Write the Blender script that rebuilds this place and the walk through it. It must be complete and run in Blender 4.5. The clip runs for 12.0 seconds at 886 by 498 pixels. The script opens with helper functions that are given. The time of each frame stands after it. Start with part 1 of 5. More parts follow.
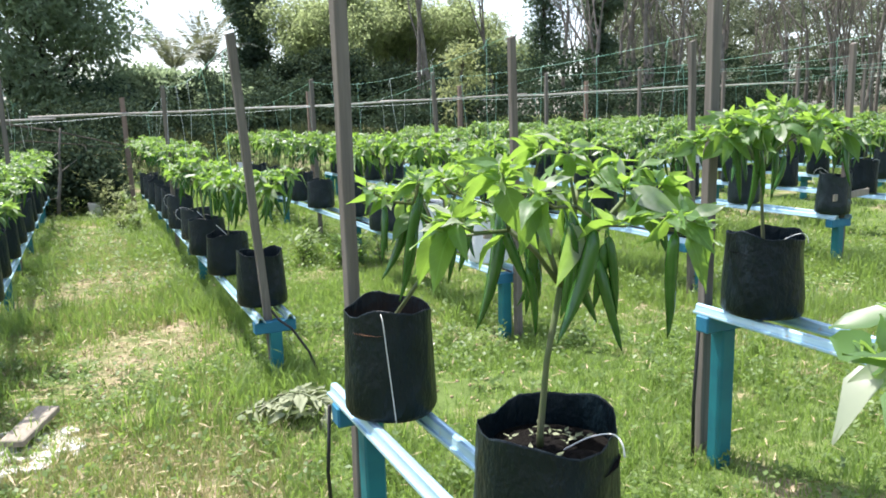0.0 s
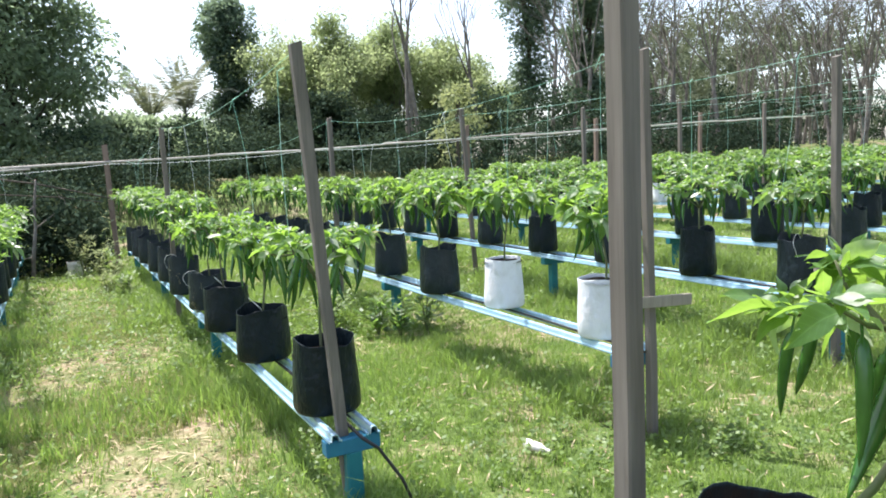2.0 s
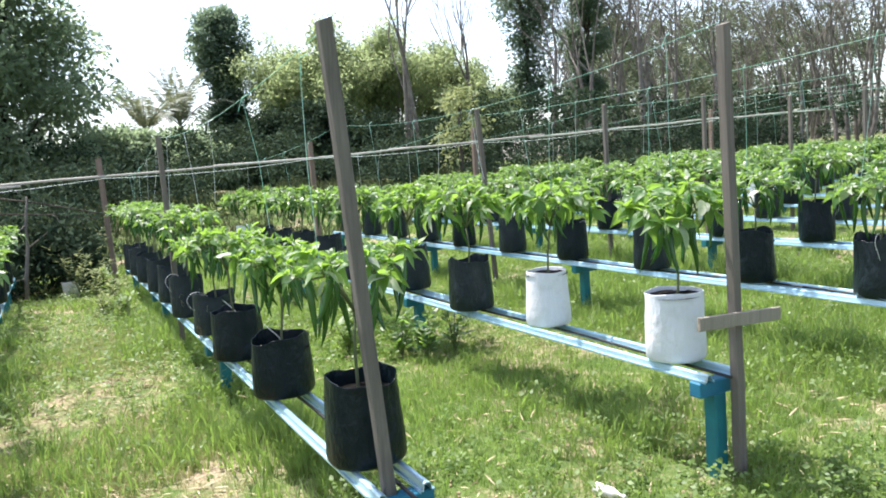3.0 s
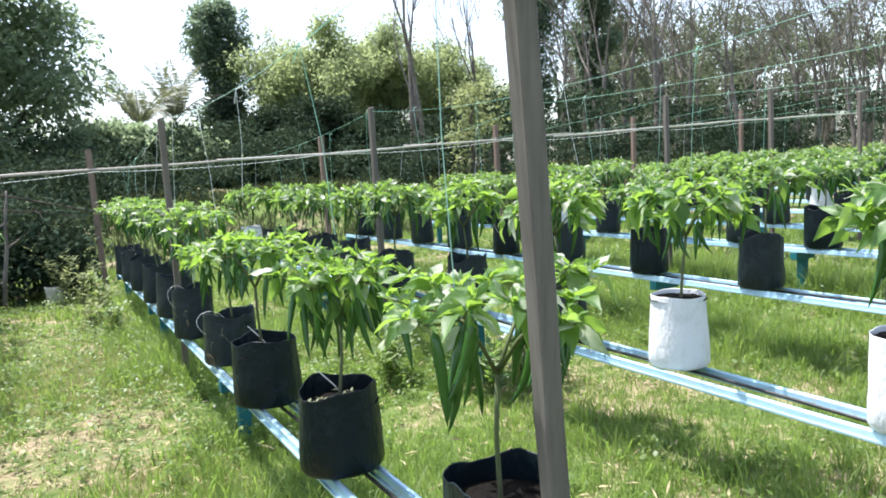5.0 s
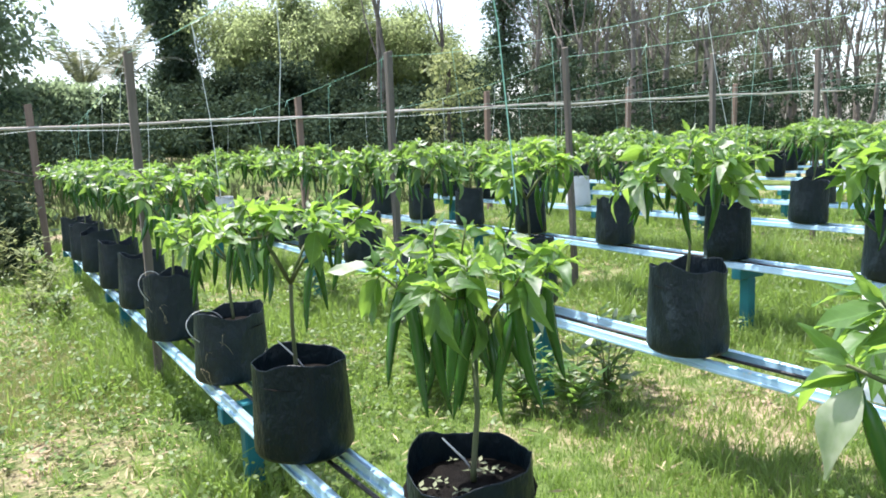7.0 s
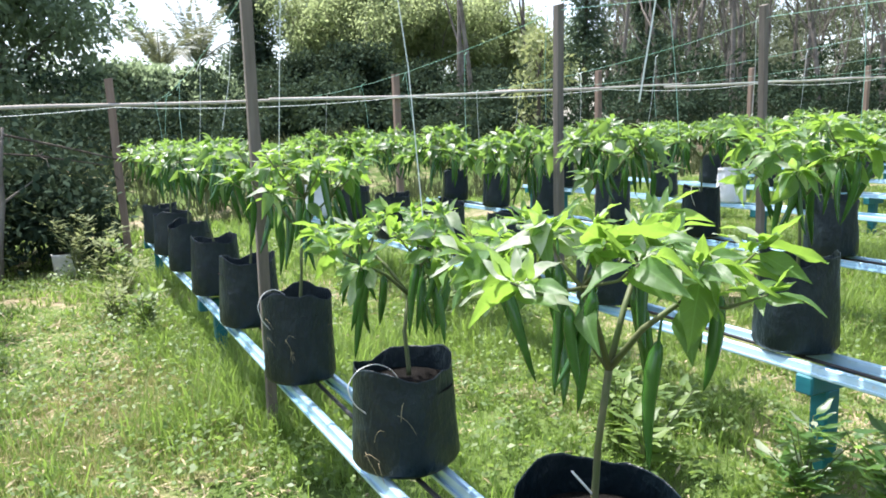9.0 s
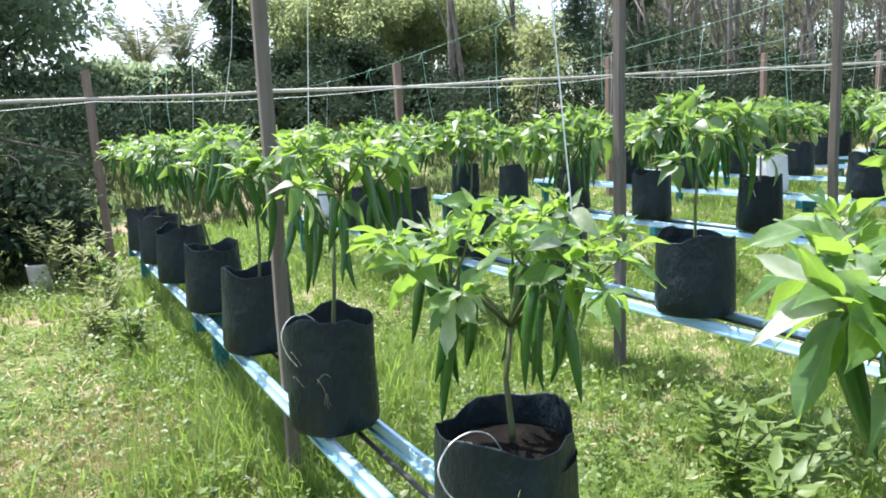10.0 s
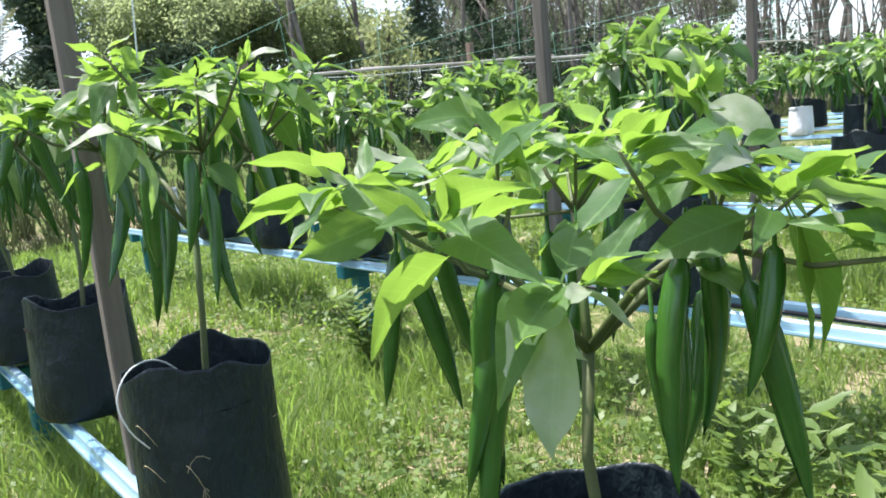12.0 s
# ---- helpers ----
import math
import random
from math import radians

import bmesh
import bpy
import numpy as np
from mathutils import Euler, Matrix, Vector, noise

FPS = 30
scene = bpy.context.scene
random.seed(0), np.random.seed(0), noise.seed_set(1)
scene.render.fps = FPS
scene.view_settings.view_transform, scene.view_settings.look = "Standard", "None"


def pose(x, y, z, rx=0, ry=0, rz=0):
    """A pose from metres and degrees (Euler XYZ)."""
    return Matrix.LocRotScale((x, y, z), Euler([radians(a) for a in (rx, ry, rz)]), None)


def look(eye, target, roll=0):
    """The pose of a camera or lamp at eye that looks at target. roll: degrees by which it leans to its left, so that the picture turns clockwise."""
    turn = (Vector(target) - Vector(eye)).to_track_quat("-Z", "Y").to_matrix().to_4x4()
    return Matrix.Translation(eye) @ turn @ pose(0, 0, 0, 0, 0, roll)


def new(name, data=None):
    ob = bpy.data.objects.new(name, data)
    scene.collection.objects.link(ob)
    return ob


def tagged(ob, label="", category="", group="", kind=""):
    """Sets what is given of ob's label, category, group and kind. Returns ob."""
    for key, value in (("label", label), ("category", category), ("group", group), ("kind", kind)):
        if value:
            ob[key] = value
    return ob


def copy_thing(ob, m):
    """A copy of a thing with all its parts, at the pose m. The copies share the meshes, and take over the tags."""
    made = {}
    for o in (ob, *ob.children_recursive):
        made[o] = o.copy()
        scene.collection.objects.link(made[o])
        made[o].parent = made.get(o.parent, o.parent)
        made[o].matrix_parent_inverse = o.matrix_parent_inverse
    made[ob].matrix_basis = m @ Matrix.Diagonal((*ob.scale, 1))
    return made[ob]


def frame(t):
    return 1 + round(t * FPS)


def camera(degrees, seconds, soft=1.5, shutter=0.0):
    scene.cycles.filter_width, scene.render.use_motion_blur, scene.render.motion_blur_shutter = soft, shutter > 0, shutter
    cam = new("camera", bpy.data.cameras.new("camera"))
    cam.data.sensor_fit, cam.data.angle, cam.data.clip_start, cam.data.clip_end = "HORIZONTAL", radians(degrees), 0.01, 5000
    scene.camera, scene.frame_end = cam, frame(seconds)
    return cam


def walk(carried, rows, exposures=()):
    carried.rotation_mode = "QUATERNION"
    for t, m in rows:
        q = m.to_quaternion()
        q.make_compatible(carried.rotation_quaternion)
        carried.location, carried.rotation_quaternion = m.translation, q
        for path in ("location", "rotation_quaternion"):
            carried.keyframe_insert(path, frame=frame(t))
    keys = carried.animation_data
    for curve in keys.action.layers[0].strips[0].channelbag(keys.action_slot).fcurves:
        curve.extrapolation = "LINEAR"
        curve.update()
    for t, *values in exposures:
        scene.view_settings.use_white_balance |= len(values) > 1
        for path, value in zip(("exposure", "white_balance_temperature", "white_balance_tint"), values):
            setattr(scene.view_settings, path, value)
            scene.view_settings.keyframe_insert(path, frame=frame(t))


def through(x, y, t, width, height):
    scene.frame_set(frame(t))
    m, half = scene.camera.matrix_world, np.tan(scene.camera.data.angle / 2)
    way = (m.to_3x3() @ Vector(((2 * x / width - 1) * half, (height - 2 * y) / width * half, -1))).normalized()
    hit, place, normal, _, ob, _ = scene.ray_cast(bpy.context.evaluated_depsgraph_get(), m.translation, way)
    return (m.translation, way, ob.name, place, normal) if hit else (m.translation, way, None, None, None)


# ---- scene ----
cam = camera(61.4, 12.0, 1.8)
PATH = [
    (0, (0.037, 0.01, 1.258), (0.877, 1.791, 0.909), -1.6),
    (0.5, (-0.026, 0.314, 1.281), (0.815, 2.095, 0.93), -1.6),
    (1, (-0.065, 0.565, 1.281), (0.786, 2.352, 0.992), -2.2),
    (1.5, (-0.048, 0.859, 1.27), (0.8, 2.653, 1.026), -3.1),
    (2, (-0.064, 1.177, 1.259), (0.846, 2.942, 1.019), -2.8),
    (2.5, (-0.071, 1.416, 1.269), (0.894, 3.15, 1.02), -3.5),
    (3, (-0.019, 1.68, 1.251), (0.897, 3.443, 1.027), -4.4),
    (5, (0.044, 2.711, 1.219), (0.982, 4.464, 1.001), -3.5),
    (5.5, (0.046, 3.02, 1.186), (1.0, 4.764, 0.962), -2.4),
    (6, (0.023, 3.232, 1.199), (1.047, 4.932, 0.944), -2.7),
    (6.5, (0.054, 3.509, 1.149), (1.099, 5.19, 0.867), -2.4),
    (8.5, (0.11, 4.602, 1.148), (1.077, 6.327, 0.845), -2.2),
    (9, (0.109, 4.886, 1.125), (1.01, 6.643, 0.809), -1.7),
    (9.5, (0.102, 5.17, 1.128), (1.007, 6.926, 0.815), -2.6),
    (10, (0.162, 5.484, 1.072), (1.095, 7.224, 0.749), -2.7),
    (10.5, (0.209, 5.745, 1.052), (1.174, 7.465, 0.715), -2.6),
    (11, (0.264, 6.007, 1.045), (1.385, 7.627, 0.698), -3.9),
    (11.5, (0.321, 6.152, 0.992), (1.549, 7.696, 0.664), -3.8),
    (12, (0.37, 6.139, 0.93), (1.619, 7.665, 0.599), -5.7),
]
walk(cam, [(t, look(eye, target, roll)) for t, eye, target, roll in PATH],
     [(0.0, 1.16, 6350, 14), (3.0, 1.2, 6300, 14), (5.5, 1.22, 6250, 14), (8.5, 1.34, 6250, 15), (11.0, 1.33, 6200, 15), (12.0, 1.16, 6250, 14)])

# ---- light ----
SUN_AZ, SUN_EL = -24.0, 67.0        # degrees from +y towards +x, degrees above the horizon
world = bpy.data.worlds.new("sky")
scene.world = world
world.use_nodes = True
wn = world.node_tree
wn.nodes.clear()
sky = wn.nodes.new("ShaderNodeTexSky")
sky.sky_type, sky.sun_disc = "NISHITA", False
sky.sun_elevation, sky.sun_rotation = radians(SUN_EL), radians(SUN_AZ)
sky.air_density, sky.dust_density, sky.ozone_density = 1.0, 2.0, 1.5
wbg = wn.nodes.new("ShaderNodeBackground")
wbg.inputs["Strength"].default_value = 0.15
wout = wn.nodes.new("ShaderNodeOutputWorld")
haze = wn.nodes.new("ShaderNodeHueSaturation")      # a hazy, nearly white sky
haze.inputs["Saturation"].default_value, haze.inputs["Value"].default_value = 0.75, 1.12
wn.links.new(sky.outputs[0], haze.inputs["Color"])
wn.links.new(haze.outputs[0], wbg.inputs["Color"])
wn.links.new(wbg.outputs[0], wout.inputs["Surface"])
sun_data = bpy.data.lights.new("sun", "SUN")
sun_data.energy, sun_data.angle, sun_data.color = 4.8, radians(0.6), (1.0, 0.965, 0.9)
sun = new("sun", sun_data)
sx, sy, sz = (math.sin(radians(SUN_AZ)) * math.cos(radians(SUN_EL)), math.cos(radians(SUN_AZ)) * math.cos(radians(SUN_EL)), math.sin(radians(SUN_EL)))
sun.matrix_world = look((60 * sx, 60 * sy, 60 * sz), (0, 0, 0))


# ---- materials ----
class Nodes:
    """A small node-tree writer."""

    def __init__(self, name):
        self.mat = bpy.data.materials.new(name)
        self.mat.use_nodes = True
        self.tree = self.mat.node_tree
        self.tree.nodes.clear()
        self.out = self.tree.nodes.new("ShaderNodeOutputMaterial")

    def add(self, kind, **values):
        node = self.tree.nodes.new(kind)
        for key, value in values.items():
            if key in node.inputs:
                self.feed(value, node.inputs[key])
        return node

    def feed(self, value, socket):
        if isinstance(value, bpy.types.NodeSocket):
            self.tree.links.new(value, socket)
        else:
            socket.default_value = value

    def coords(self):
        return self.tree.nodes.new("ShaderNodeTexCoord").outputs["Object"]

    def place(self):
        return self.tree.nodes.new("ShaderNodeNewGeometry").outputs["Position"]

    def noise(self, vector, scale, detail=4.0, rough=0.55):
        node = self.add("ShaderNodeTexNoise", Scale=scale, Detail=detail, Roughness=rough)
        self.tree.links.new(vector, node.inputs["Vector"])
        return node.outputs["Fac"]

    def stretch(self, vector, factors):
        node = self.tree.nodes.new("ShaderNodeMapping")
        node.inputs["Scale"].default_value = factors
        self.tree.links.new(vector, node.inputs["Vector"])
        return node.outputs["Vector"]

    def ramp(self, factor, stops):
        node = self.tree.nodes.new("ShaderNodeValToRGB")
        while len(node.color_ramp.elements) < len(stops):
            node.color_ramp.elements.new(0.5)
        for element, (at, colour) in zip(node.color_ramp.elements, stops):
            element.position, element.color = at, (*colour, 1)
        self.tree.links.new(factor, node.inputs["Fac"])
        return node.outputs["Color"]

    def mix(self, factor, a, b, how="MIX"):
        node = self.tree.nodes.new("ShaderNodeMix")
        node.data_type, node.blend_type = "RGBA", how
        self.feed(factor, node.inputs["Factor"])
        self.feed(a if isinstance(a, bpy.types.NodeSocket) else (*a, 1), node.inputs["A"])
        self.feed(b if isinstance(b, bpy.types.NodeSocket) else (*b, 1), node.inputs["B"])
        return node.outputs["Result"]

    def math(self, how, a, b=0.0):
        node = self.tree.nodes.new("ShaderNodeMath")
        node.operation = how
        self.feed(a, node.inputs[0])
        self.feed(b, node.inputs[1])
        return node.outputs[0]

    def bump(self, height, strength, distance):
        return self.add("ShaderNodeBump", Height=height, Strength=strength, Distance=distance).outputs["Normal"]

    def finish(self, colour, rough=0.6, metal=0.0, normal=None, specular=0.5, glow_through=0.0, through_colour=None):
        b = self.add("ShaderNodeBsdfPrincipled", Roughness=rough, Metallic=metal)
        self.feed(colour if isinstance(colour, bpy.types.NodeSocket) else (*colour, 1), b.inputs["Base Color"])
        b.inputs["Specular IOR Level"].default_value = specular
        if normal is not None:
            self.tree.links.new(normal, b.inputs["Normal"])
        shader = b.outputs[0]
        if glow_through:
            t = self.tree.nodes.new("ShaderNodeBsdfTranslucent")
            self.feed(through_colour if isinstance(through_colour, bpy.types.NodeSocket) else (*through_colour, 1), t.inputs["Color"])
            m = self.add("ShaderNodeMixShader", Fac=glow_through)
            self.tree.links.new(shader, m.inputs[1])
            self.tree.links.new(t.outputs[0], m.inputs[2])
            shader = m.outputs[0]
        self.tree.links.new(shader, self.out.inputs["Surface"])
        return self.mat


def leaf_material(name, dark, light, through, rough=0.42, by_object=False, share=0.45, tint=None, gloss=0.5, paler=0.0):
    """A leaf: two greens by chance, mottled, with light that comes through the blade."""
    n = Nodes(name)
    if by_object:
        chance = n.tree.nodes.new("ShaderNodeObjectInfo").outputs["Random"]
    else:
        chance = n.tree.nodes.new("ShaderNodeNewGeometry").outputs["Random Per Island"]
    mottle = n.noise(n.coords(), 28.0, 3.0)
    base = n.mix(chance, dark, light)
    if by_object:       # a pale midrib and side veins along the blade
        split = n.tree.nodes.new("ShaderNodeSeparateXYZ")
        n.tree.links.new(n.coords(), split.inputs[0])
        across = n.math("ABSOLUTE", split.outputs["Y"])
        rib = n.math("LESS_THAN", across, 0.011)
        side = n.math("SINE", n.math("MULTIPLY", n.math("SUBTRACT", split.outputs["X"], n.math("MULTIPLY", across, 0.9)), 48.0))
        vein = n.math("MAXIMUM", rib, n.math("MULTIPLY", n.math("GREATER_THAN", side, 0.93), 0.45))
        base = n.mix(n.math("MULTIPLY", vein, 0.6), base, tuple(min(1.0, 1.9 * c + 0.03) for c in light))
    base = n.mix(n.math("MULTIPLY", mottle, 0.55), base, tint or light)
    if paler:           # some blades are mottled pale grey
        pale_mottle = n.math("MULTIPLY", n.math("GREATER_THAN", chance, 1.0 - paler), n.ramp(n.noise(n.coords(), 4.0, 3.0), [(0.3, (0.35, 0.35, 0.35)), (0.6, (0.9, 0.9, 0.9))]))
        base = n.mix(pale_mottle, base, (0.42, 0.44, 0.35))
    thru = n.mix(chance, through, tuple(min(1, c * 1.25) for c in through))
    return n.finish(base, rough=rough, specular=gloss, glow_through=share, through_colour=thru,
                    normal=n.bump(n.noise(n.coords(), 5.0, 1.0), 0.06, 0.02))


def wood_material(name, dark, light):
    n = Nodes(name)
    p = n.coords()
    grain = n.noise(n.stretch(p, (46.0, 46.0, 2.2)), 1.0, 6.0, 0.65)
    stain = n.noise(p, 3.2, 3.0)
    chance = n.tree.nodes.new("ShaderNodeObjectInfo").outputs["Random"]
    colour = n.ramp(grain, [(0.25, dark), (0.7, light)])
    colour = n.mix(n.math("MULTIPLY", stain, 0.7), colour, tuple(0.5 * c for c in dark), "MIX")
    colour = n.mix(n.math("MULTIPLY", chance, 0.25), colour, (0.22, 0.17, 0.13))
    return n.finish(colour, rough=0.85, specular=0.2, normal=n.bump(grain, 0.5, 0.004))


def plain_material(name, colour, other, scale, rough=0.6, metal=0.0, relief=0.2, specular=0.4, distance=0.003):
    n = Nodes(name)
    p = n.coords()
    big, fine = n.noise(p, scale, 4.0), n.noise(p, scale * 9.0, 3.0)
    c = n.mix(n.ramp(big, [(0.35, (0, 0, 0)), (0.7, (1, 1, 1))]), colour, other)
    return n.finish(c, rough=rough, metal=metal, specular=specular, normal=n.bump(fine, relief, distance))


def ground_material():
    n = Nodes("meadow_soil")
    p = n.place()
    patch, small, grit = n.noise(p, 0.55, 5.0, 0.6), n.noise(p, 4.5, 5.0, 0.65), n.noise(p, 60.0, 3.0)
    green = n.ramp(small, [(0.3, (0.055, 0.09, 0.022)), (0.55, (0.105, 0.15, 0.042)), (0.75, (0.18, 0.2, 0.075))])
    split = n.tree.nodes.new("ShaderNodeSeparateXYZ")
    n.tree.links.new(p, split.inputs[0])
    worn = n.math("MULTIPLY", n.math("SUBTRACT", 1.0, n.math("MINIMUM", n.math("ABSOLUTE", n.math("DIVIDE", n.math("SUBTRACT", split.outputs["X"], 0.08), 0.5)), 1.0)), 0.03)
    soil = n.ramp(grit, [(0.3, (0.2, 0.145, 0.09)), (0.7, (0.4, 0.33, 0.23))])
    bare = n.ramp(n.math("ADD", worn, n.math("ADD", n.math("MULTIPLY", patch, 0.6), n.math("MULTIPLY", small, 0.4))), [(0.50, (0, 0, 0)), (0.60, (1, 1, 1))])
    return n.finish(n.mix(bare, green, soil), rough=0.95, specular=0.1, normal=n.bump(n.math("ADD", small, grit), 0.6, 0.03))


def rail_material():
    n = Nodes("blue_painted_rail")
    p = n.coords()
    streak = n.noise(n.stretch(p, (60.0, 1.3, 60.0)), 1.0, 4.0)
    spots = n.noise(p, 35.0, 3.0)
    c = n.ramp(streak, [(0.3, (0.24, 0.47, 0.62)), (0.6, (0.48, 0.66, 0.76))])
    c = n.mix(n.ramp(spots, [(0.62, (0, 0, 0)), (0.75, (1, 1, 1))]), c, (0.5, 0.5, 0.45))
    return n.finish(c, rough=0.32, metal=0.5, normal=n.bump(spots, 0.1, 0.002))


def bag_material(name, dark, light, rough, gloss=0.45):
    n = Nodes(name)
    p = n.coords()
    crease = n.noise(n.stretch(p, (14.0, 14.0, 7.0)), 1.0, 5.0, 0.6)
    dust = n.noise(p, 9.0, 5.0, 0.7)
    c = n.mix(n.ramp(dust, [(0.5, (0, 0, 0)), (0.85, (1, 1, 1))]), dark, light)
    return n.finish(c, rough=rough, specular=gloss, normal=n.bump(crease, 0.9, 0.02))


MAT_LEAF = leaf_material("pepper_leaf", (0.032, 0.088, 0.027), (0.085, 0.165, 0.042), (0.28, 0.46, 0.06), rough=0.47, by_object=True, share=0.45, gloss=0.45, paler=0.2)
MAT_LEAF_MASS = leaf_material("pepper_foliage", (0.032, 0.088, 0.027), (0.085, 0.165, 0.042), (0.25, 0.41, 0.07), rough=0.4, share=0.42, gloss=0.6, paler=0.2)
MAT_STEM = plain_material("pepper_stem", (0.075, 0.115, 0.032), (0.12, 0.115, 0.06), 14.0, 0.6)
MAT_PEPPER = plain_material("green_pepper_skin", (0.024, 0.085, 0.012), (0.042, 0.125, 0.018), 20.0, 0.22, 0.0, 0.05, 0.5)
MAT_GRASS = leaf_material("grass_blade", (0.058, 0.122, 0.024), (0.175, 0.258, 0.058), (0.27, 0.41, 0.075), 0.5, share=0.42, tint=(0.235, 0.265, 0.095))
MAT_GRASS_DRY = leaf_material("trodden_grass", (0.17, 0.19, 0.07), (0.34, 0.32, 0.15), (0.36, 0.36, 0.14), 0.6, share=0.35, tint=(0.42, 0.37, 0.2))
MAT_WEED = leaf_material("weed_leaf", (0.05, 0.105, 0.026), (0.15, 0.215, 0.055), (0.25, 0.37, 0.07), 0.5, share=0.4)
MAT_GROUND = ground_material()
MAT_BAG = bag_material("black_polythene", (0.003, 0.0085, 0.0115), (0.008, 0.0185, 0.025), 0.36, 0.25)
MAT_BAG_DUSTY = bag_material("dusty_black_polythene", (0.007, 0.0145, 0.0185), (0.026, 0.04, 0.047), 0.4, 0.35)
MAT_BAG_WHITE = bag_material("white_polythene", (0.72, 0.73, 0.75), (0.55, 0.55, 0.54), 0.45)
MAT_SOIL = plain_material("coir_soil", (0.006, 0.0055, 0.005), (0.014, 0.012, 0.01), 30.0, 0.95, 0.0, 1.0, 0.1, 0.01)
MAT_COIR = plain_material("brown_coir", (0.16, 0.085, 0.05), (0.3, 0.19, 0.12), 40.0, 0.95, 0.0, 1.0, 0.1, 0.01)
MAT_RAIL = rail_material()
MAT_TEAL = plain_material("teal_paint", (0.014, 0.16, 0.18), (0.01, 0.11, 0.14), 7.0, 0.5)
MAT_BLUE = plain_material("blue_paint", (0.016, 0.12, 0.22), (0.02, 0.17, 0.25), 9.0, 0.5)
MAT_WOOD = wood_material("weathered_timber", (0.11, 0.097, 0.083), (0.26, 0.235, 0.2))
MAT_RED_WOOD = wood_material("reddish_timber", (0.17, 0.115, 0.09), (0.32, 0.24, 0.19))
MAT_BOARD = wood_material("pale_board", (0.26, 0.23, 0.18), (0.46, 0.41, 0.33))
MAT_POLE = wood_material("bleached_pole", (0.42, 0.39, 0.34), (0.68, 0.64, 0.57))
MAT_TWINE = plain_material("green_twine", (0.22, 0.5, 0.36), (0.45, 0.66, 0.55), 3.0, 0.7)
MAT_TWINE_WHITE = plain_material("white_twine", (0.6, 0.66, 0.62), (0.72, 0.74, 0.7), 3.0, 0.7)
MAT_TUBE = plain_material("white_drip_tube", (0.72, 0.72, 0.7), (0.6, 0.6, 0.57), 8.0, 0.4)
MAT_PIPE = plain_material("black_pipe", (0.012, 0.012, 0.013), (0.025, 0.024, 0.023), 8.0, 0.45)
MAT_BARK = plain_material("grey_bark", (0.12, 0.105, 0.09), (0.22, 0.2, 0.175), 5.0, 0.9, 0.0, 0.8, 0.1, 0.02)
MAT_BARK_DARK = plain_material("dark_bark", (0.06, 0.05, 0.042), (0.13, 0.11, 0.09), 5.0, 0.9, 0.0, 0.8, 0.1, 0.02)
# crown leaves lightened and greyed in colour to stand for distance haze
MAT_CROWN_HAZY = leaf_material("hazy_tree_leaf", (0.14, 0.19, 0.13), (0.18, 0.235, 0.15), (0.28, 0.36, 0.2), 0.75, share=0.55, gloss=0.05)
# scrub leaves, coloured darker for the shade of the trees over them
MAT_SCRUB_SHADED = leaf_material("shaded_scrub_leaf", (0.024, 0.042, 0.027), (0.04, 0.062, 0.037), (0.07, 0.1, 0.05), 0.8, share=0.12, gloss=0.03)
# dark crowns, also with haze mixed into their greens
MAT_DARK_CROWN_HAZY = leaf_material("hazy_dark_leaf", (0.075, 0.115, 0.09), (0.105, 0.15, 0.11), (0.2, 0.27, 0.16), 0.8, share=0.5, gloss=0.05)
MAT_BAMBOO = leaf_material("bamboo_leaf", (0.11, 0.145, 0.075), (0.21, 0.25, 0.125), (0.36, 0.43, 0.2), 0.5, share=0.6, gloss=0.12)
MAT_YELLOW = leaf_material("young_leaf", (0.13, 0.17, 0.065), (0.23, 0.26, 0.13), (0.32, 0.36, 0.15), 0.5, share=0.4, gloss=0.12)
MAT_PALM = leaf_material("palm_leaflet", (0.09, 0.115, 0.075), (0.17, 0.185, 0.15), (0.2, 0.22, 0.1), 0.5, share=0.3)
MAT_TWIG_LEAF = leaf_material("dry_leaf", (0.075, 0.09, 0.05), (0.14, 0.155, 0.09), (0.16, 0.18, 0.08), 0.7, share=0.3, gloss=0.12)
MAT_DRY = leaf_material("dry_grass", (0.04, 0.055, 0.025), (0.085, 0.1, 0.045), (0.09, 0.11, 0.045), 0.8, share=0.25, gloss=0.12)
MAT_STRAW = leaf_material("straw", (0.3, 0.23, 0.13), (0.5, 0.42, 0.26), (0.3, 0.25, 0.12), 0.8, share=0.2)
MAT_CRUMB = plain_material("sandy_crumb", (0.38, 0.29, 0.19), (0.24, 0.17, 0.10), 30.0, 0.95)
MAT_WILT = leaf_material("wilted_leaf", (0.13, 0.17, 0.08), (0.28, 0.3, 0.18), (0.2, 0.25, 0.1), 0.7, share=0.25)
# far woods: the haze is in this pale grey-green
MAT_FAR = leaf_material("hazy_far_twigs", (0.105, 0.125, 0.085), (0.16, 0.18, 0.12), (0.15, 0.18, 0.1), 0.8, share=0.3, gloss=0.1)
MAT_PAPER = plain_material("white_litter", (0.75, 0.73, 0.7), (0.6, 0.56, 0.52), 12.0, 0.6)


